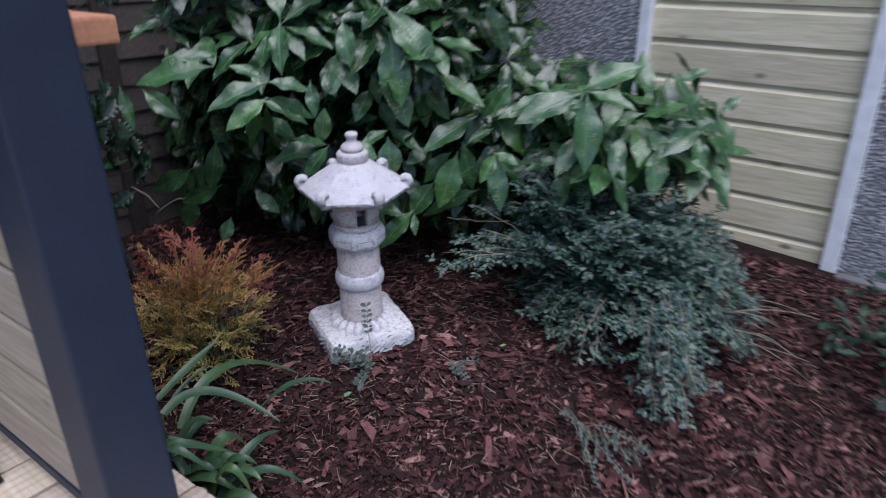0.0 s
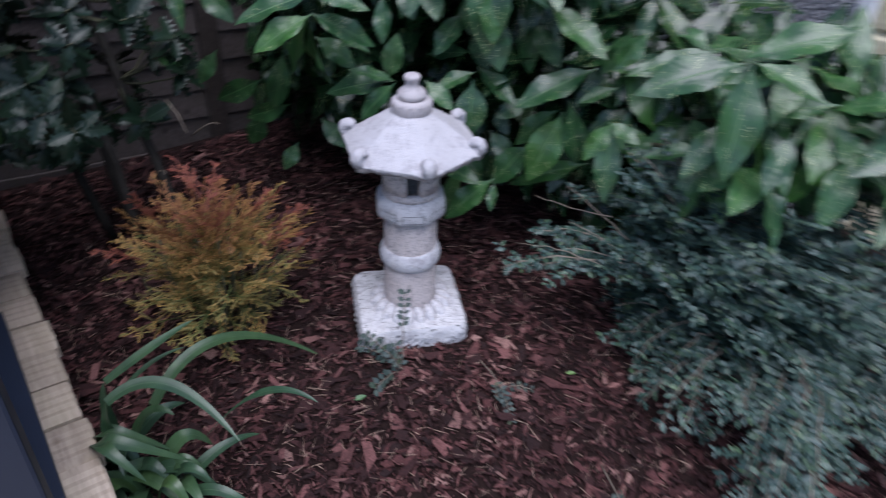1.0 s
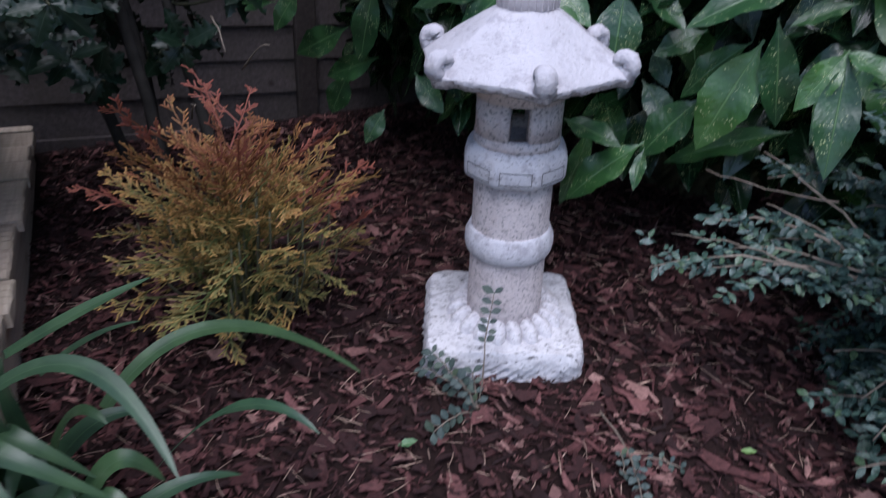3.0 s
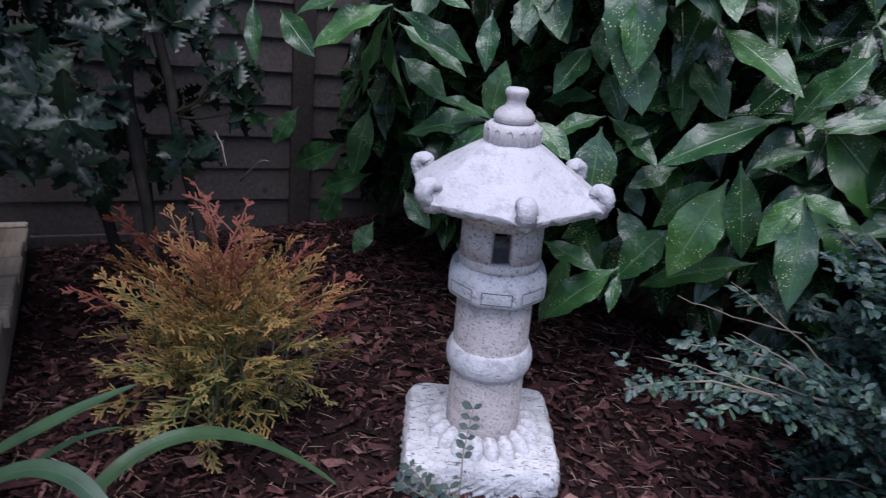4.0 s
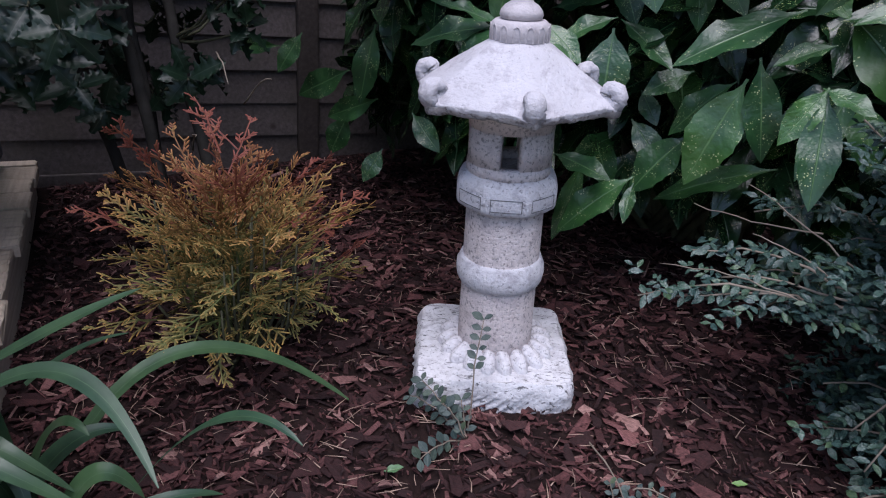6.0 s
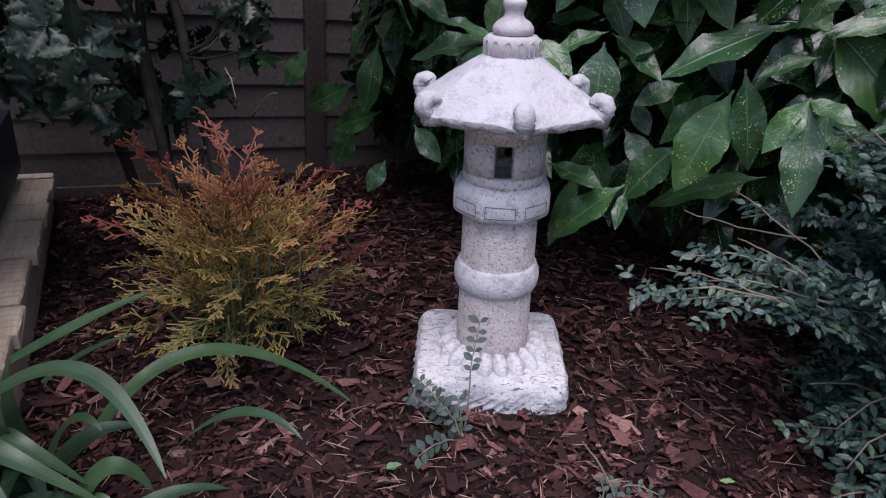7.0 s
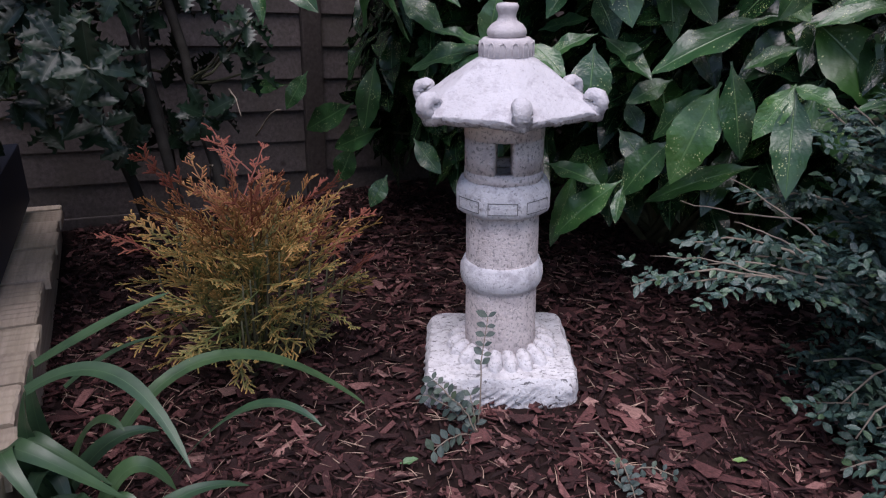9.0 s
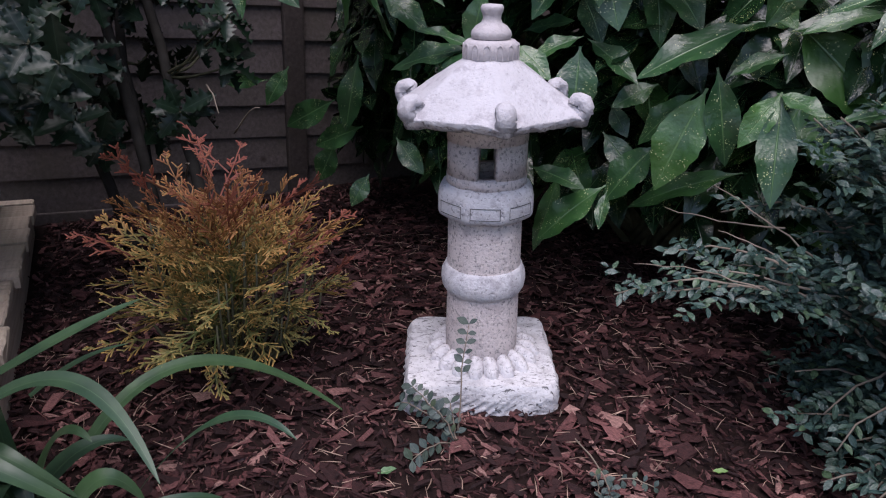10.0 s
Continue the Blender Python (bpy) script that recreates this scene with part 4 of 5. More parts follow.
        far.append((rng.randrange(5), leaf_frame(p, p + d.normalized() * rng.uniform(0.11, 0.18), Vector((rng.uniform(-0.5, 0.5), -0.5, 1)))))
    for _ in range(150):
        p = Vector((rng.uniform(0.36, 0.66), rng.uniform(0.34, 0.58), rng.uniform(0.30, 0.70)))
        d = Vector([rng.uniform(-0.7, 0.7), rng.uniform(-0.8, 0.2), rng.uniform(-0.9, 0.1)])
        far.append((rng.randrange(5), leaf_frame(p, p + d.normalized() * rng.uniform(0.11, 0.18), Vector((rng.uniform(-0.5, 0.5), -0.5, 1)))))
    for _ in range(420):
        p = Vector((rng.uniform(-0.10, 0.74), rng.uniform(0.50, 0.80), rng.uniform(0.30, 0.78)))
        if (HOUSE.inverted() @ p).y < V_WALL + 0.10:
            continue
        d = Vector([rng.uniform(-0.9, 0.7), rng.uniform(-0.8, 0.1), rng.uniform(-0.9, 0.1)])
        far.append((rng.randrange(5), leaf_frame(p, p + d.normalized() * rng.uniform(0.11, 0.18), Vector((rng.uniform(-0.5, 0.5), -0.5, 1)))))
    # rear and inner leaves all take the copy with shade in its colour
    far_ob = merged("foliage", [(LAUREL_LEAVES[k], m) for k, m in far], M_LAUREL_SHADED, sh, "inner mass of laurel leaves")
    far_ob["kind"] = "stuff"
    for k, (p, ax) in enumerate(tips):
        if k % 4:
            continue
        bm = bmesh.new()
        a = root + Vector((rng.uniform(-0.12, 0.12), rng.uniform(-0.1, 0.1), 0))
        mid = a.lerp(p, 0.5) + Vector((0, 0.05, 0.12))
        pts = [a.lerp(mid, t) * (1 - t) + mid.lerp(p, t) * t for t in [i / 8 for i in range(9)]]
        tube(bm, pts, 0.011, 0.004, 6)
        part("stem", bm, M_STEM, sh)
    return sh


build_laurel()

# ---- holly ----


def holly_leaf_mesh(k):
    """A spiny, wavy holly leaf, 1 long."""
    bm = bmesh.new()
    uvl = bm.loops.layers.uv.new("uv")
    rows, grid, uvs = 15, [], {}
    for i in range(rows + 1):
        t = i / rows
        w = 0.012 if t < 0.1 else 0.235 * math.sin(math.pi * min(1, (t - 0.1) / 0.9) ** 0.85) ** 0.6
        spine = (i % 3 == 2) and 0.1 < t < 0.95
        w = max(0.006, w * (1.40 if spine else (0.86 if t > 0.1 else 1)))
        lift = 0.075 if spine else -0.02
        row = []
        for j in range(5):
            u = j / 2 - 1
            v = bm.verts.new((t + (0.03 if spine and abs(u) == 1 else 0), w * u, 0.20 * abs(w * u) + (lift if abs(u) == 1 else 0) - (0.12 + 0.1 * k) * t * t))
            uvs[v] = (j / 4, t)
            row.append(v)
        grid.append(row)
    for a, b in zip(grid, grid[1:]):
        for j in range(4):
            f = bm.faces.new((a[j], b[j], b[j + 1], a[j + 1]))
            for lp in f.loops:
                lp[uvl].uv = uvs[lp.vert]
    me = bpy.data.meshes.new("holly_leaf")
    bm.normal_update()
    bm.to_mesh(me)
    bm.free()
    for p in me.polygons:
        p.use_smooth = True
    me.materials.append(M_HOLLY)
    return me


def build_holly():
    rng = random.Random(5)
    sh = holder("holly_bush", Matrix.Identity(4), "dark glossy holly with spiny leaves and bare lower stems", "shrub")
    stems = [((-0.638, 0.002, 0.05), (-1.253, 0.223, 1.340), (0.012, 0, 0)), ((-0.78, -0.02, 0.04), (-1.05, -0.10, 1.40), (0.03, 0, 0.02)),
             ((-0.92, 0.02, 0.04), (-0.94, -0.2, 0.80), (0.0, 0, 0.0)), ((-0.86, 0.05, 0.04), (-1.16, 0.16, 1.0), (0, 0, 0))]
    for a, b, sag in stems:
        bm = bmesh.new()
        tube(bm, curve_points(a, b, sag, 10, 0.006, rng), 0.014, 0.008, 8)
        part("stem", bm, M_BARKSTEM, sh)
    meshes = [holly_leaf_mesh(k) for k in range(3)]
    shoots = [Vector(p) for p in ((-0.72, 0.1, 0.75), (-0.665, 0.1, 0.64), (-0.65, 0.1, 0.55), (-0.72, 0.0, 0.44), (-0.585, -0.35, 0.564), (-0.656, -0.35, 0.59),
                                   (-0.67, -0.05, 0.71), (-0.73, 0.1, 0.60), (-0.69, -0.2, 0.69), (-0.82, -0.3, 0.67), (-0.715, -0.3, 0.50), (-0.84, -0.1, 0.37), (-0.667, 0.0, 0.705))]
    # shoots above about 1.05 are unseen, added to keep light off bed and fence
    while len(shoots) < 150:
        p = Vector((rng.uniform(-1.25, -0.56), rng.uniform(-0.40, 0.28), rng.uniform(0.36, 1.65)))
        # bare low down and towards the open gap beside the laurel
        if p.x > -0.72 - 0.5 * max(0, 0.75 - p.z) * (1 if p.y > -0.2 else 0.35):
            continue
        if min([(p - q).length for q in shoots] or [9]) < 0.085:
            continue
        hp = HOUSE.inverted() @ p
        if hp.x > U_FENCE - 0.08 or (hp.y > 0.74 and p.z < 0.3):
            continue
        shoots.append(p)
    leaves = []
    for p in shoots:
        near = min((Vector(a).lerp(Vector(b), t) for a, b, _ in stems for t in (0.35, 0.5, 0.65, 0.8, 0.95)), key=lambda q: (q - p).length)
        bm = bmesh.new()
        tube(bm, curve_points(near, p, (0, 0, -0.02), 5, 0.004, rng), 0.0042, 0.002, 5)
        part("twig", bm, M_STEM, sh)
        ax = (p - near).normalized() + Vector((0.1, -0.2, 0.3))
        ax.normalize()
        a = ax.orthogonal().normalized()
        b = ax.cross(a)
        for i in range(rng.randint(6, 9)):
            ang = i * 2.4 + rng.uniform(-0.3, 0.3)
            d = (math.cos(ang) * a + math.sin(ang) * b) * 0.9 + ax * rng.uniform(-0.1, 0.5) + Vector((0, 0, -0.15))
            base = p - ax * rng.uniform(0, 0.045)
            ln = rng.uniform(0.050, 0.082)
            leaves.append((rng.randrange(3), leaf_frame(base, base + d.normalized() * ln, ax + Vector((0, 0, 0.8)))))
    for a, b in (((-0.62, 0.05, 0.40), (-0.50, 0.0, 0.47)), ((-0.66, 0.02, 0.50), (-0.55, -0.06, 0.46)), ((-0.70, -0.02, 0.30), (-0.60, -0.10, 0.36))):
        bm = bmesh.new()
        tube(bm, curve_points(a, b, (0, 0, 0.012), 6, 0.003, rng), 0.0022, 0.001, 5)
        part("bare_twig", bm, M_TWIG, sh, "bare dead twig")
    rng.shuffle(leaves)
    for k, m in leaves[:298]:
        piece("leaf", meshes[k], sh, m)
    rest = merged("foliage", [(meshes[k], m) for k, m in leaves[298:]], M_HOLLY, sh)
    rest["kind"] = "stuff"


build_holly()

# ---- bronzed dwarf conifer ----


def add_strip(verts, faces, uvs, pts, side, w0, w1, u0, u1):
    """A thin flattened shoot through points, diamond in section, tapering."""
    prev, n = None, len(pts) - 1
    for i, p in enumerate(pts):
        t = i / n
        d = (pts[min(i + 1, n)] - pts[max(i - 1, 0)]).normalized()
        sd = (side - d * side.dot(d)).normalized()
        nm = d.cross(sd)
        w = w0 + (w1 - w0) * t
        idx = len(verts)
        verts.extend([tuple(p + sd * w), tuple(p + nm * w * 0.55), tuple(p - sd * w), tuple(p - nm * w * 0.55)])
        uvs.extend([u0 + (u1 - u0) * t] * 4)
        if prev is not None:
            for k in range(4):
                faces.append((prev + k, prev + (k + 1) % 4, idx + (k + 1) % 4, idx + k))
        prev = idx
    faces.append((prev, prev + 1, prev + 2, prev + 3))


def add_frond(verts, faces, uvs, base, d, side, length, rng, droop=-0.2, full=1.0):
    """A flat fan: a curving axis, branchlets to both sides of it, and blunt little fingers on each branchlet."""
    n = 6
    p, d = Vector(base), Vector(d).normalized()
    bend = Vector((0, 0, droop)) + side * rng.uniform(-0.35, 0.35)
    axis, dirs = [p.copy()], [d.copy()]
    for i in range(n):
        d = (d + bend / n + Vector([rng.uniform(-0.07, 0.07) for _ in range(3)])).normalized()
        p = p + d * length / n
        axis.append(p.copy())
        dirs.append(d.copy())
    add_strip(verts, faces, uvs, axis, side, 0.0017, 0.0013, 0.0, 0.75)
    for j in range(2, n + 1):
        t = j / n
        for s in (-1, 1):
            if rng.random() < 0.24 / full:
                continue
            d = dirs[j]
            sd = (side - d * side.dot(d)).normalized()
            nm = d.cross(sd)
            bl = length * 0.44 * (1.12 - 0.80 * t) * min(1.0, 0.45 + t) * rng.uniform(0.65, 1.2)
            q = axis[j].lerp(axis[j - 1], rng.uniform(0.0, 0.7))
            bd = (d * 0.80 + sd * s * rng.uniform(0.6, 1.05) + nm * rng.uniform(-0.4, 0.4)).normalized()
            pts = [q]
            for k in range(3):
                bd = (bd + d * 0.13 + Vector((0, 0, droop * 0.15))).normalized()
                pts.append(pts[-1] + bd * bl / 3)
            add_strip(verts, faces, uvs, pts, sd, 0.0014, 0.0011, 0.25 + 0.2 * t, 0.9)
            for k in (1, 2, 3):
                for s2 in (-1, 1):
                    if rng.random() < 0.32:
                        continue
                    fl = bl * (0.56 - 0.06 * k) * rng.uniform(0.8, 1.35)
                    fd = (bd * 0.9 + sd * s2 * 0.78 + nm * rng.uniform(-0.2, 0.2)).normalized()
                    a = pts[k - 1].lerp(pts[k], rng.uniform(0.2, 0.8))
                    add_strip(verts, faces, uvs, [a, a + fd * fl], sd, 0.0018, 0.0011, 0.5, 1.0)


def build_conifer():
    rng = random.Random(11)
    at = Vector((-0.432, -0.180, land(-0.432, -0.180)))
    sh = holder("dwarf_conifer", Matrix.Translation(at), "small rounded conifer with flat orange-bronze and yellow-green sprays", "shrub")
    allv, allf, allu, allr, limbs = [], [], [], [], []

    def spray(end, d, length, tone, droop, full=1.0):
        verts, faces, uvs = [], [], []
        side = d.cross(Vector((rng.uniform(-0.7, 0.7), rng.uniform(-0.7, 0.7), 1))).normalized()
        add_frond(verts, faces, uvs, end - d * length * 0.8, d, side, length, rng, droop, full)
        off = len(allv)
        allv.extend(verts)
        allf.extend(tuple(i + off for i in f) for f in faces)
        allu.extend(uvs)
        allr.extend([min(1.0, max(0.0, tone + rng.uniform(-0.10, 0.10)))] * len(uvs))

    # tiers from the ground up: height, reach, number, rise of the sprays, tone from green to red
    for z, reach, count, rise, tone in ((0.098, 0.150, 18, 0.0, 0.05), (0.145, 0.190, 21, 0.1, 0.08), (0.190, 0.200, 21, 0.3, 0.12), (0.245, 0.190, 21, 0.5, 0.20), (0.295, 0.185, 21, 0.7, 0.38), (0.335, 0.145, 19, 1.1, 0.62), (0.350, 0.070, 10, 1.6, 0.78)):
        for k in range(count):
            th = 6.283 * (k + rng.uniform(-0.35, 0.35)) / count
            o = Vector((math.cos(th), math.sin(th), 0))
            r = reach * rng.uniform(0.62, 1.12)
            end = o * r + Vector((0, 0, max(0.06, z + rng.uniform(-0.025, 0.03))))
            d = (o + Vector((0, 0, rise)) + Vector([rng.uniform(-0.3, 0.3) for _ in range(3)])).normalized()
            spray(end, d, rng.uniform(0.11, 0.165), tone, rng.uniform(-0.5, 0.0) if rise < 0.3 else rng.uniform(-0.25, 0.15))
            if k % 9 == 0:
                limbs.append(end * 0.8)
    # long red leaders standing clear of the dome
    for o, r, rise in (((-0.40, -0.90, 0.0), 0.170, 0.425), ((-0.80, -0.62, 0.0), 0.225, 0.285), ((0.60, 0.80, 0.0), 0.215, 0.29), ((0.88, 0.47, 0.0), 0.19, 0.28),
                       ((-1.0, -0.1, 0.0), 0.06, 0.45), ((-0.2, 0.5, 0.0), 0.06, 0.405), ((0.75, 0.60, 0.0), 0.225, 0.225), ((0.8, 0.6, 0.0), 0.15, 0.37), ((0.7, 0.1, 0.0), 0.17, 0.325)):
        o = Vector(o).normalized()
        end = o * r + Vector((0, 0, rise))
        for turn in (0.0, 0.45):
            d = (o + Vector((turn * rng.uniform(-1, 1), turn * rng.uniform(-1, 1), 0.75 + turn))).normalized()
            spray(end - d * 0.05 * turn, d, 0.120 - 0.08 * turn, 1.0, 0.0, 0.5)
        limbs.append(end * 0.75)
    # upright inner plumes fill the heart of the bush
    for _ in range(70):
        o = Vector((rng.gauss(0, 1), rng.gauss(0, 1), 0)).normalized()
        end = o * rng.uniform(0.02, 0.14) + Vector((0, 0, rng.uniform(0.10, 0.315)))
        spray(end, (o * 0.5 + Vector((0, 0, 1))).normalized(), rng.uniform(0.08, 0.12), 0.02 + 1.3 * max(0.0, end.z - 0.12), 0.0)
    me = bpy.data.meshes.new("foliage")
    me.from_pydata(allv, [], allf)
    layer = me.uv_layers.new(name="uv")
    lv = np.empty(len(me.loops), dtype=int)
    me.loops.foreach_get("vertex_index", lv)
    uv = np.zeros((len(lv), 2))
    uv[:, 0] = np.array(allr)[lv]
    uv[:, 1] = np.array(allu)[lv]
    layer.data.foreach_set("uv", uv.ravel())
    me.materials.append(M_CONIFER)
    ob = new("foliage", me)
    ob.parent = sh
    ob["kind"] = "stuff"
    for end in limbs:
        bm = bmesh.new()
        tube(bm, curve_points((0, 0, -0.01), end, (end.x * 0.25, end.y * 0.25, -0.02), 6), 0.0042, 0.0016, 5)
        part("branch", bm, M_STEM, sh)


build_conifer()

# ---- small-leaved evergreen that sprawls over the mulch ----


def build_sprawler():
    rng = random.Random(3)
    sh = holder("sprawling_evergreen", Matrix.Identity(4), "low sprawling shrub with arching twigs of tiny blue-green leaves", "shrub")
    lm = [leaf_mesh("small_leaf", M_BOX, width=0.42 + 0.05 * k, rows=6, fold=0.22, curl=0.10 + 0.2 * k, widest=0.46, stalk=0.06, cols=2) for k in range(3)]
    root = Vector((0.86, 0.10, land(0.86, 0.1)))
    sprays = []
    # long leading shoots, then fillers bunched round them
    lead = [((0.24, -0.03, 0.25), 0.13), ((0.29, -0.02, 0.26), 0.12), ((0.28, 0.08, 0.30), 0.12), ((0.36, 0.16, 0.36), 0.16), ((0.40, 0.03, 0.25), 0.12), ((0.34, 0.02, 0.29), 0.10),
            ((0.38, 0.10, 0.28), 0.12), ((0.44, 0.04, 0.26), 0.12), ((0.48, 0.14, 0.34), 0.14), ((0.50, 0.05, 0.28), 0.12), ((0.54, 0.10, 0.38), 0.12), ((0.60, 0.18, 0.42), 0.14), ((0.499, 0.05, 0.545), 0.06), ((0.529, 0.03, 0.471), 0.08), ((0.53, 0.10, 0.575), 0.05), ((0.467, 0.08, 0.537), 0.06)]
    hang = [
            ((0.81, -0.44, 0.02), 0.14), ((0.88, -0.48, 0.03), 0.15), ((0.79, -0.36, 0.12), 0.16), ((0.91, -0.44, 0.10), 0.16),
            ((0.84, -0.40, 0.14), 0.18), ((0.90, -0.36, 0.18), 0.16), ((0.83, -0.48, 0.05), 0.16), ((0.87, -0.32, 0.20), 0.16), ((0.93, -0.38, 0.06), 0.16),
            ((1.08, -0.24, 0.12), 0.12), ((1.16, -0.10, 0.14), 0.10), ((1.14, -0.02, 0.22), 0.12), ((1.10, 0.10, 0.34), 0.12), ((1.10, -0.14, 0.20), 0.10), ((0.85, -0.42, 0.08), 0.2)]
    low = [((0.60, -0.16, 0.05), 0.14), ((0.64, -0.22, 0.05), 0.16), ((0.58, -0.06, 0.10), 0.14), ((0.68, -0.24, 0.06), 0.16), ((0.62, -0.10, 0.06), 0.16), ((0.56, 0.00, 0.12), 0.12), ((0.51, 0.03, 0.09), 0.05), ((0.57, -0.07, 0.05), 0.07), ((0.60, -0.02, 0.10), 0.06), ((0.515, 0.06, 0.15), 0.05), ((0.66, -0.10, 0.05), 0.06), ((0.70, -0.18, 0.05), 0.10)]
    for tip, rise in lead + hang + low:
        sprays.append((root + Vector((rng.uniform(-0.08, 0.08), rng.uniform(-0.08, 0.08), 0)), Vector(tip), rise))
    while len(sprays) < 118:
        th = rng.uniform(-3.5, 0.7)
        r = rng.uniform(0.25, 1.0)
        mid = Vector((0.83 + 0.36 * r * math.cos(th), 0.06 + 0.40 * r * math.sin(th), 0))
        if mid.y < -0.03 - 0.9 * max(0.0, mid.x - 0.5):
            continue
        height = 0.06 + 0.42 * max(0, 1 - r) + rng.uniform(0, 0.14)
        for _ in range(3):
            tip = mid + Vector((rng.uniform(-0.06, 0.06), rng.uniform(-0.06, 0.06), 0))
            tip.z = land(tip.x, tip.y) + height + rng.uniform(-0.03, 0.03)
            sprays.append((root + Vector((rng.uniform(-0.15, 0.15), rng.uniform(-0.15, 0.15), 0.0)), tip, rng.uniform(0.08, 0.16)))

    for _ in range(28):
        mid = Vector((rng.uniform(0.46, 0.98), rng.uniform(-0.02, 0.18), rng.uniform(0.30, 0.50)))
        mid.y -= 0.30 * max(0.0, mid.x - 0.6)
        for _ in range(3):
            tip = mid + Vector([rng.uniform(-0.05, 0.05) for _ in range(3)])
            sprays.append((root + Vector((rng.uniform(-0.15, 0.15), rng.uniform(-0.15, 0.15), 0.0)), tip, rng.uniform(0.06, 0.12)))

    for _ in range(14):
        mid = Vector((rng.uniform(0.64, 0.92), rng.uniform(-0.20, 0.0), rng.uniform(0.28, 0.44)))
        for _ in range(3):
            tip = mid + Vector([rng.uniform(-0.05, 0.05) for _ in range(3)])
            sprays.append((root + Vector((rng.uniform(-0.12, 0.12), rng.uniform(-0.12, 0.12), 0.0)), tip, rng.uniform(0.05, 0.10)))

    for _ in range(22):
        t = rng.random()
        mid = Vector((0.49 + 0.13 * t + rng.uniform(-0.02, 0.08), 0.27 - 0.32 * t + rng.uniform(-0.05, 0.05), rng.uniform(0.03, 0.15)))
        for _ in range(2):
            tip = mid + Vector([rng.uniform(-0.03, 0.03) for _ in range(3)])
            sprays.append((root + Vector((rng.uniform(-0.15, 0.1), rng.uniform(-0.1, 0.15), 0.0)), tip, rng.uniform(0.05, 0.10)))

    def pair(c, d, length):
        """Two leaves facing one another on a twig."""
        side = d.cross(Vector((rng.uniform(-0.5, 0.5), rng.uniform(-0.6, 0.2), 1))).normalized()
        for s in (-1, 1):
            if rng.random() < 0.10:
                continue
            ld = (side * s * 0.85 + d * rng.uniform(0.3, 0.8) + Vector((0, 0, rng.uniform(-0.4, 0.45)))).normalized()
            items.append((lm[rng.randrange(3)], leaf_frame(c, c + ld * length * rng.uniform(0.75, 1.15), Vector((rng.uniform(-0.7, 0.7), rng.uniform(-0.9, 0.1), 0.9)))))

    items = []
    for n, (a, b, rise) in enumerate(sprays):
        pts = curve_points(a, b, (0, 0, rise), 14, 0.007, rng)
        sparse = 0 <= n - len(lead) - len(hang) < len(low)
        if n < 70:
            bm = bmesh.new()
            tube(bm, pts, 0.0042, 0.0013, 5)
            part("twig", bm, M_TWIG, sh)
        for p, q in zip(pts[4:], pts[5:]):
            seg = q - p
            d = seg.normalized()
            k = max(1, int(seg.length / (0.015 if sparse else 0.011)))
            for i in range(k):
                pair(p + seg * (i / k), d, 0.0225)
            for _ in range(rng.choice((0, 0, 1)) if sparse else rng.choice((0, 1, 1, 2))):
                side = d.cross(Vector((0, 0, 1))).normalized()
                sd = (side * rng.choice((-1, 1)) + d * 0.8 + Vector((0, 0, rng.uniform(-0.4, 0.6)))).normalized()
                for i in range(rng.randint(3, 7)):
                    pair(p + sd * 0.011 * (i + 1), sd, 0.019)
    ob = merged("foliage", items, M_BOX, sh, "countless tiny blue-green leaves")
    ob["kind"] = "stuff"
    # bare straw-coloured twigs poking out on the side of the doorway
    for k in range(14):
        bm = bmesh.new()
        a = Vector((1.05, -0.12, 0.13)) + Vector([rng.uniform(-0.06, 0.06) for _ in range(3)])
        b = a + Vector((rng.uniform(0.12, 0.26), rng.uniform(-0.16, 0.04), rng.uniform(-0.06, 0.05)))
        tube(bm, curve_points(a, b, (0, 0, 0.02), 6), 0.0022, 0.001, 5)
        part("bare_twig", bm, M_TWIG, sh, "bare straw-coloured twig")
    for a, b, sag in (((0.46, 0.1, 0.365), (0.268, 0.16, 0.354), (0, 0, -0.006)),
                      ((0.506, 0.05, 0.341), (0.346, 0.12, 0.412), (0, 0, 0.004)),
                      ((0.483, 0.02, 0.325), (0.37, 0.05, 0.358), (0, 0, 0.008)),
                      ((0.456, 0.0, 0.291), (0.253, 0.03, 0.286), (0, 0, 0.012))):
        bm = bmesh.new()
        tube(bm, curve_points(a, b, sag, 8, 0.003, rng), 0.0016, 0.0008, 6)
        part("bare_twig", bm, M_TWIG, sh, "bare grey twig")


build_sprawler()

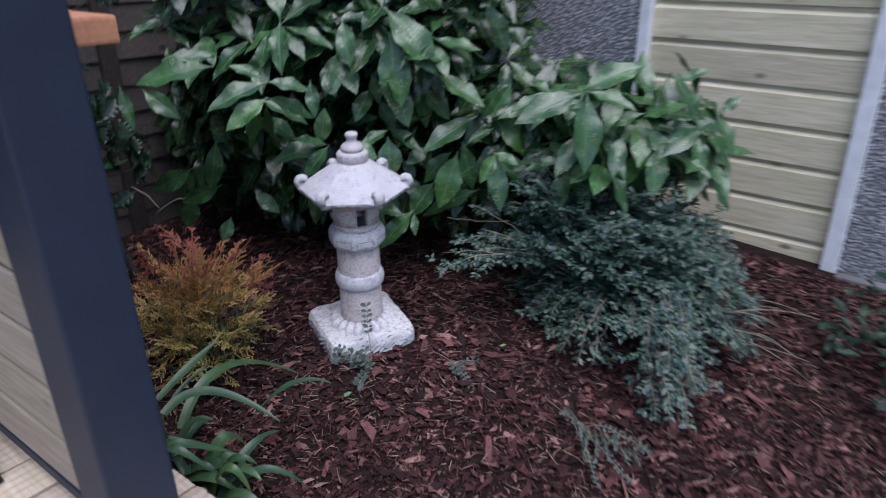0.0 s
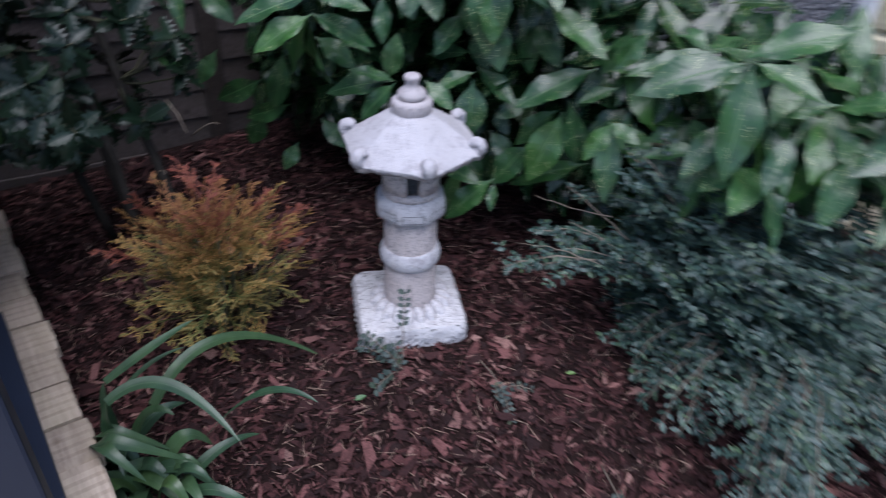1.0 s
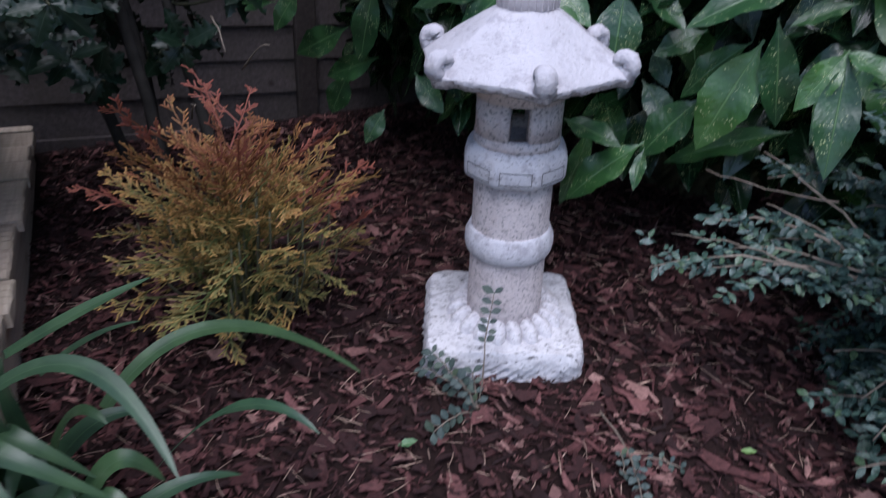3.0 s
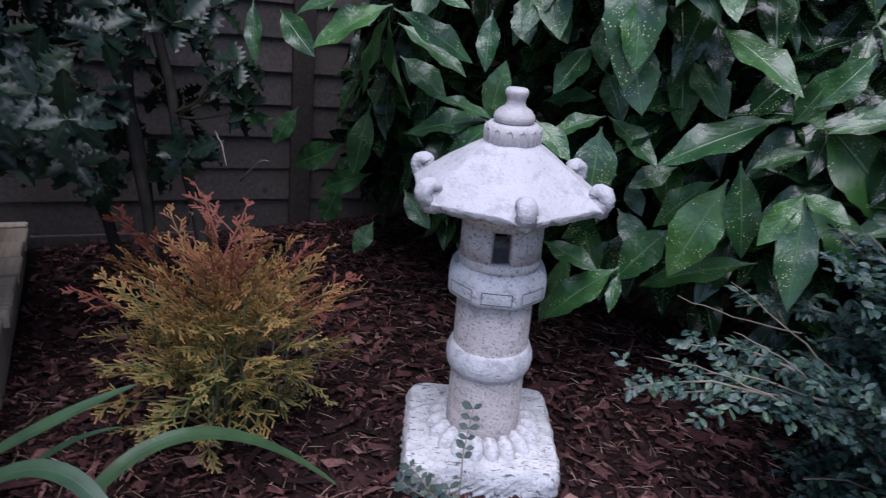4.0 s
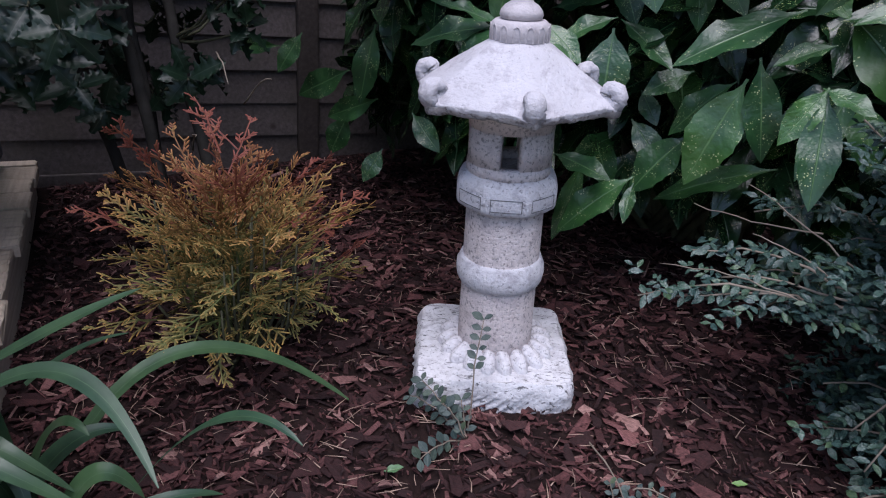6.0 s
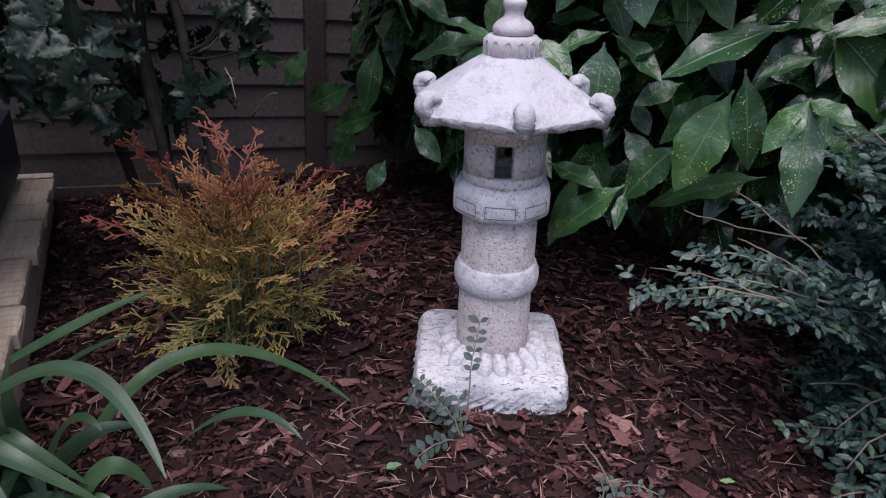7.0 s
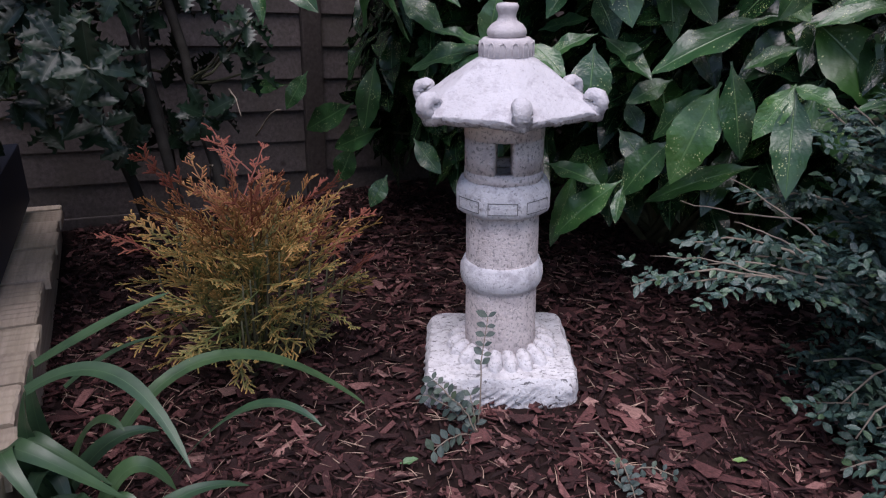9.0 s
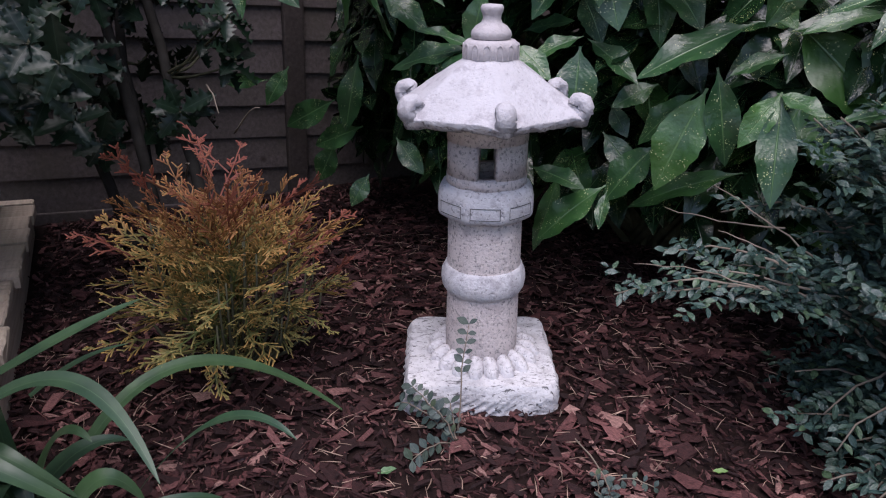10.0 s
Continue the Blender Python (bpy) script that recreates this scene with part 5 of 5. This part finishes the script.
# ---- strap-leaved clump by the deck ----


def strap(name, parent, pts, width, facing, keel=0.18, neck=0.0):
    """A long blade along points, tapered to its tip, with a shallow keel and thickness."""
    bm = bmesh.new()
    uvl = bm.loops.layers.uv.new("uv")
    n = len(pts)
    rows, uvs = [], {}
    for i, p in enumerate(pts):
        t = i / (n - 1)
        d = (pts[min(i + 1, n - 1)] - pts[max(i - 1, 0)]).normalized()
        up = (Vector(facing) - d * d.dot(Vector(facing))).normalized()
        side = up.cross(d)
        w = width * 0.5 * (0.72 + 0.28 * math.sin(math.pi * min(1, t * 1.3))) * (1 - t ** 5) ** 0.8 + 0.0006
        w *= min(1.0, 0.12 + (t / neck) ** 3) if neck else 1.0
        row = []
        for j, u in enumerate((-1, -0.5, 0, 0.5, 1)):
            v = bm.verts.new(p + side * w * u + up * keel * w * (abs(u) - 0.5))
            uvs[v] = (0.5 + 0.5 * u, t)
            row.append(v)
        rows.append(row)
    for a, b in zip(rows, rows[1:]):
        for j in range(4):
            f = bm.faces.new((a[j], b[j], b[j + 1], a[j + 1]))
            for lp in f.loops:
                lp[uvl].uv = uvs[lp.vert]
    return part(name, bm, M_IRIS, parent)


def arch(a, mid, b, n=16):
    a, mid, b = Vector(a), Vector(mid), Vector(b)
    c = 2 * mid - 0.5 * (a + b)
    return [(1 - t) ** 2 * a + 2 * t * (1 - t) * c + t * t * b for t in [i / n for i in range(n + 1)]]


def build_straps():
    rng = random.Random(9)
    sh = holder("strap_leaf_clump", Matrix.Identity(4), "clump of arching green strap leaves beside the deck", "plant")
    # base, top of the arch, tip, width
    blades = [((-0.385, -0.52, 0.05), (-0.312, -0.354, 0.126), (-0.155, -0.193, -0.010), 0.029),
              ((-0.372, -0.632, 0.219), (-0.316, -0.560, 0.264), (-0.266, -0.499, 0.295), 0.020),
              ((-0.350, -0.660, 0.200), (-0.262, -0.598, 0.219), (-0.105, -0.624, 0.155), 0.026),
              ((-0.24, -0.56, 0.04), (-0.122, -0.518, 0.172), (-0.003, -0.512, 0.182), 0.020),
              ((-0.37, -0.60, 0.17), (-0.338, -0.548, 0.207), (-0.289, -0.507, 0.228), 0.010)]
    blades += [
              ((-0.40, -0.63, 0.02), (-0.33, -0.70, 0.15), (-0.21, -0.632, 0.07), 0.032), ((-0.42, -0.62, 0.02), (-0.36, -0.665, 0.13), (-0.27, -0.615, 0.06), 0.030),
              ((-0.37, -0.62, 0.0), (-0.376, -0.640, 0.14), (-0.372, -0.634, 0.220), 0.020), ((-0.36, -0.64, 0.0), (-0.362, -0.662, 0.12), (-0.350, -0.660, 0.202), 0.024), ((-0.38, -0.63, 0.0), (-0.33, -0.71, 0.15), (-0.24, -0.72, 0.10), 0.028),
              ((-0.37, -0.63, 0.0), (-0.33, -0.60, 0.12), (-0.27, -0.59, 0.13), 0.024)]
    for _ in range(27):
        a = Vector((-0.345 + rng.uniform(-0.09, 0.09), -0.635 + rng.uniform(-0.06, 0.06), -0.05))
        th = rng.uniform(-2.4, 1.2)
        ln = rng.uniform(0.10, 0.21)
        tip = a + Vector((math.cos(th) * ln, math.sin(th) * ln, rng.uniform(0.02, 0.12)))
        mid = a.lerp(tip, 0.5) + Vector((0, 0, rng.uniform(0.05, 0.10)))
        blades.append((a, mid, tip, rng.uniform(0.024, 0.036)))
    for k, (a, mid, b, w) in enumerate(blades):
        strap("blade", sh, arch(a, mid, b), w, (0.15, -0.2, 1), neck=0.55 if k == 3 else 0.0)


build_straps()

# ---- bark mulch ----


def build_mulch():
    rng = np.random.default_rng(4)
    # fine shreds below, broad flat flakes on top, each an irregular eight-cornered chip
    small, broad = 70000, 14000
    n = small + broad
    x = rng.uniform(-1.5, 2.1, n)
    y = rng.uniform(-1.15, 1.1, n)
    flake = np.arange(n) >= small
    hu = -0.783 * x + 0.622 * y
    hv = -0.622 * x - 0.783 * y
    keep = (hv < DECK_EDGE + 0.03) & (hv > V_WALL + 0.06) & (hu < U_FENCE - 0.05)
    keep &= ~((np.abs(x) < 0.10) & (np.abs(y) < 0.10))
    x, y, flake = x[keep], y[keep], flake[keep]
    n = len(x)
    ln = np.where(flake, np.exp(rng.normal(math.log(0.0200), 0.42, n)).clip(0.009, 0.060), np.exp(rng.normal(math.log(0.0095), 0.62, n)).clip(0.003, 0.055))
    wd = np.where(flake, (ln * rng.uniform(0.25, 0.80, n)).clip(0.005, 0.022), (ln * rng.uniform(0.08, 0.45, n)).clip(0.0012, 0.010))
    th = np.where(flake, rng.uniform(0.0015, 0.0045, n), rng.uniform(0.0012, 0.004, n))
    z = np.array([land(a, b) for a, b in zip(x, y)]) + np.where(flake, rng.uniform(0.002, 0.015, n), rng.uniform(-0.002, 0.013, n))
    loose = np.where(flake, 0.6, 1.0)
    yaw, tilt, roll = rng.uniform(0, 6.283, n), rng.normal(0, 0.34, n) * loose, rng.normal(0, 0.45, n) * loose
    box8 = np.array([(sx, sy, sz) for sz in (-1, 1) for sx, sy in ((-1, -1), (1, -1), (1, 1), (-1, 1))], float)
    v = np.repeat(box8[None], n, 0) * np.stack([ln / 2, wd / 2, th / 2], -1)[:, None]
    ends = np.where(flake[:, None], rng.uniform(0.20, 1.05, (n, 2)), rng.uniform(0.15, 1.0, (n, 2)))
    v[:, :, 1] *= np.where(box8[None, :, 0] < 0, ends[:, :1], ends[:, 1:])
    v[:, :, 1] += rng.normal(0, 0.25, (n, 1)) * wd[:, None] * box8[None, :, 0]
    v += rng.normal(0, 1, v.shape) * np.stack([ln * 0.19, wd * 0.27, th * 0.30], -1)[:, None]
    cy, sy, ct, st, cr, sr = np.cos(yaw), np.sin(yaw), np.cos(tilt), np.sin(tilt), np.cos(roll), np.sin(roll)
    R = np.empty((n, 3, 3))
    R[:, 0] = np.stack([cy * ct, cy * st * sr - sy * cr, cy * st * cr + sy * sr], -1)
    R[:, 1] = np.stack([sy * ct, sy * st * sr + cy * cr, sy * st * cr - cy * sr], -1)
    R[:, 2] = np.stack([-st, ct * sr, ct * cr], -1)
    v = np.einsum("nij,nkj->nki", R, v) + np.stack([x, y, z], -1)[:, None]
    quads = np.array([(0, 3, 2, 1), (4, 5, 6, 7), (0, 1, 5, 4), (1, 2, 6, 5), (2, 3, 7, 6), (3, 0, 4, 7)])
    f = (np.arange(n)[:, None, None] * 8 + quads[None]).reshape(-1, 4)
    me = bpy.data.meshes.new("bark_mulch")
    me.from_pydata(v.reshape(-1, 3).tolist(), [], f.tolist())
    me.materials.append(M_BARK)
    tagged(new("bark_mulch", me), "reddish-brown shredded bark mulch covering the bed", "mulch", kind="stuff")
    # pale thin splinters lying among the chips
    bm = bmesh.new()
    r2 = random.Random(8)
    for _ in range(2800):
        px, py = r2.uniform(-1.0, 1.8), r2.uniform(-1.0, 0.6)
        if -0.622 * px - 0.783 * py > DECK_EDGE or (abs(px) < 0.16 and abs(py) < 0.16) or -0.622 * px - 0.783 * py < V_WALL + 0.08:
            continue
        a = Vector((px, py, land(px, py) + 0.012))
        th2 = r2.uniform(0, 6.28)
        l2 = r2.uniform(0.010, 0.060) * r2.uniform(0.5, 1.0)
        b = a + Vector((math.cos(th2) * l2, math.sin(th2) * l2, r2.uniform(-0.005, 0.012)))
        tube(bm, [a, a.lerp(b, 0.5) + Vector((r2.uniform(-0.002, 0.002), r2.uniform(-0.002, 0.002), 0.001)), b], r2.uniform(0.0004, 0.0013), 0.0004, 4)
    tagged(obj("wood_splinters", bm, M_SPLINT), "pale thin wood splinters scattered on the mulch", "splinters", kind="stuff")


build_mulch()

# ---- small weeds, twigs and fallen leaves ----
DARK_LEAVES = [leaf_mesh("evergreen_leaf", M_DARK, width=0.46, rows=8, fold=0.2, curl=0.2 + 0.1 * k, widest=0.5, stalk=0.08, wave=0.08, seed=k) for k in range(3)]
SMALL = leaf_mesh("sprig_leaf", M_WEED, width=0.62, rows=5, fold=0.15, curl=0.25, widest=0.5, stalk=0.06, cols=2)


def sprig(name, label, shoots, size, rng, step=0.014, mat=M_TWIG):
    """A little plant of thin shoots with paired leaves."""
    sh = holder(name, Matrix.Identity(4), label, "weed")
    items = []
    for a, b, sag, bare in shoots:
        pts = curve_points(a, b, sag, 8, 0.002, rng)
        bm = bmesh.new()
        tube(bm, pts, 0.0016, 0.0008, 5)
        part("stalk", bm, mat, sh)
        d = (Vector(b) - Vector(a)).normalized()
        side = d.cross(Vector((0.3, -0.8, 0.4))).normalized()
        n = max(2, int((Vector(b) - Vector(a)).length / step))
        for i in range(int(n * bare), n + 1):
            t = i / n
            c = Vector(a).lerp(Vector(b), t) + Vector(sag) * (4 * t * (1 - t))
            for s in (-1, 1):
                ld = (side * s + d * 0.5 + Vector([rng.uniform(-0.3, 0.3) for _ in range(3)])).normalized()
                items.append((SMALL, leaf_frame(c, c + ld * size * rng.uniform(0.7, 1.15), Vector((rng.uniform(-0.4, 0.4), -0.6, 0.8)))))
    part_ob = merged("leaves", items, M_WEED, sh)
    part_ob["kind"] = "stuff"
    return sh


def build_small():
    rng = random.Random(14)
    g = land(0.05, -0.17)
    sprig("weed_sprig", "thin grey-green weed growing against the lantern base",
          [((0.05, -0.175, g), (0.035, -0.125, 0.185), (0.0, -0.01, 0.0), 0.62), ((0.05, -0.18, g), (-0.045, -0.165, 0.065), (0, 0, 0.01), 0.3),
           ((0.045, -0.185, g), (0.02, -0.275, 0.012), (0, 0, 0.012), 0.15), ((0.05, -0.18, g), (0.03, -0.17, 0.06), (0, 0, 0), 0.2), ((0.05, -0.18, g), (0.005, -0.19, 0.055), (0, 0, 0.01), 0.3), ((0.04, -0.18, g), (-0.06, -0.175, 0.035), (0, 0, 0.015), 0.3)], 0.020, rng)
    sprig("trailing_twig", "trailing twig with sparse grey-green leaves lying on the mulch",
          [((0.22, -0.10, 0.02), (0.336, -0.254, 0.0), (0.01, 0, 0.012), 0.5), ((0.30, -0.17, 0.01), (0.36, -0.16, 0.02), (0, 0, 0.01), 0.2)], 0.014, rng)
    sprig("grey_twig", "straggling grey twig with tiny leaves on the mulch",
          [((0.54, -0.31, 0.0), (0.70, -0.62, -0.01), (0, 0, 0.02), 0.25), ((0.60, -0.42, 0.0), (0.62, -0.64, 0.0), (0, 0, 0.02), 0.3), ((0.62, -0.42, 0.0), (0.76, -0.56, 0.02), (0, 0, 0.02), 0.3), ((0.58, -0.36, 0.0), (0.60, -0.50, 0.05), (0, 0, 0.02), 0.3)]
          + [((0.64 + 0.012 * k, -0.44 - 0.02 * k, 0.0), (0.60 + 0.025 * k, -0.58 - 0.012 * (k % 3), 0.02 + 0.012 * (k % 4)), (0, 0, 0.02), 0.2) for k in range(7)], 0.013, rng)
    sprig("seedling", "tiny seedling poking through the mulch", [((0.30, -0.20, -0.01), (0.31, -0.21, 0.035), (0, 0, 0), 0.3), ((0.30, -0.2, -0.01), (0.28, -0.19, 0.03), (0, 0, 0), 0.3)], 0.013, rng)
    ev = holder("dark_evergreen_clump", Matrix.Identity(4), "low dark evergreen clump at the edge of the bed", "plant")
    for k in range(260):
        c = Vector((1.56, -0.30, land(1.56, -0.30))) + Vector((rng.uniform(-0.15, 0.25), rng.uniform(-0.34, 0.30), rng.uniform(0.02, 0.28)))
        d = Vector([rng.uniform(-1, 1), rng.uniform(-1, 1), rng.uniform(-0.5, 0.3)]).normalized()
        piece("leaf", DARK_LEAVES[k % 3], ev, leaf_frame(c, c + d * rng.uniform(0.04, 0.07), Vector((0, -0.4, 1))))
    for k in range(8):
        bm = bmesh.new()
        tube(bm, curve_points((1.57, -0.2, land(1.57, -0.2)), (1.57 + rng.uniform(-0.12, 0.2), -0.22 + rng.uniform(-0.2, 0.2), rng.uniform(0.1, 0.2)), (0, 0, 0.02), 5), 0.003, 0.0015, 5)
        part("stem", bm, M_STEM, ev)
    fallen = [(-0.019, -0.313, 0.030, 0.6, M_FRESH, "fresh green fallen leaf lying on the mulch"), (0.43, -0.08, 0.022, 0.2, M_FRESH, "small pale green fallen leaf on the mulch"),
              (0.47, 0.16, 0.045, 2.6, M_DEAD, "curled red-brown dead leaf on the mulch"), (-0.235, -0.255, 0.050, 2.9, M_BARK, "large flat flake of bark on the mulch")]
    for x, y, size, yaw, mat, label in fallen:
        me = leaf_mesh("fallen_leaf", mat, width=0.5, rows=8, fold=0.35, curl=-0.3, stalk=0.05, wave=0.2, seed=int(size * 1000))
        ob = new("fallen_leaf" if mat is not M_BARK else "bark_flake", me)
        ob.matrix_basis = pose(x, y, land(x, y) + 0.014, 8, -6, math.degrees(yaw)) @ Matrix.Diagonal((size, size, size, 1))
        tagged(ob, label, "leaf" if mat is not M_BARK else "bark")


build_small()
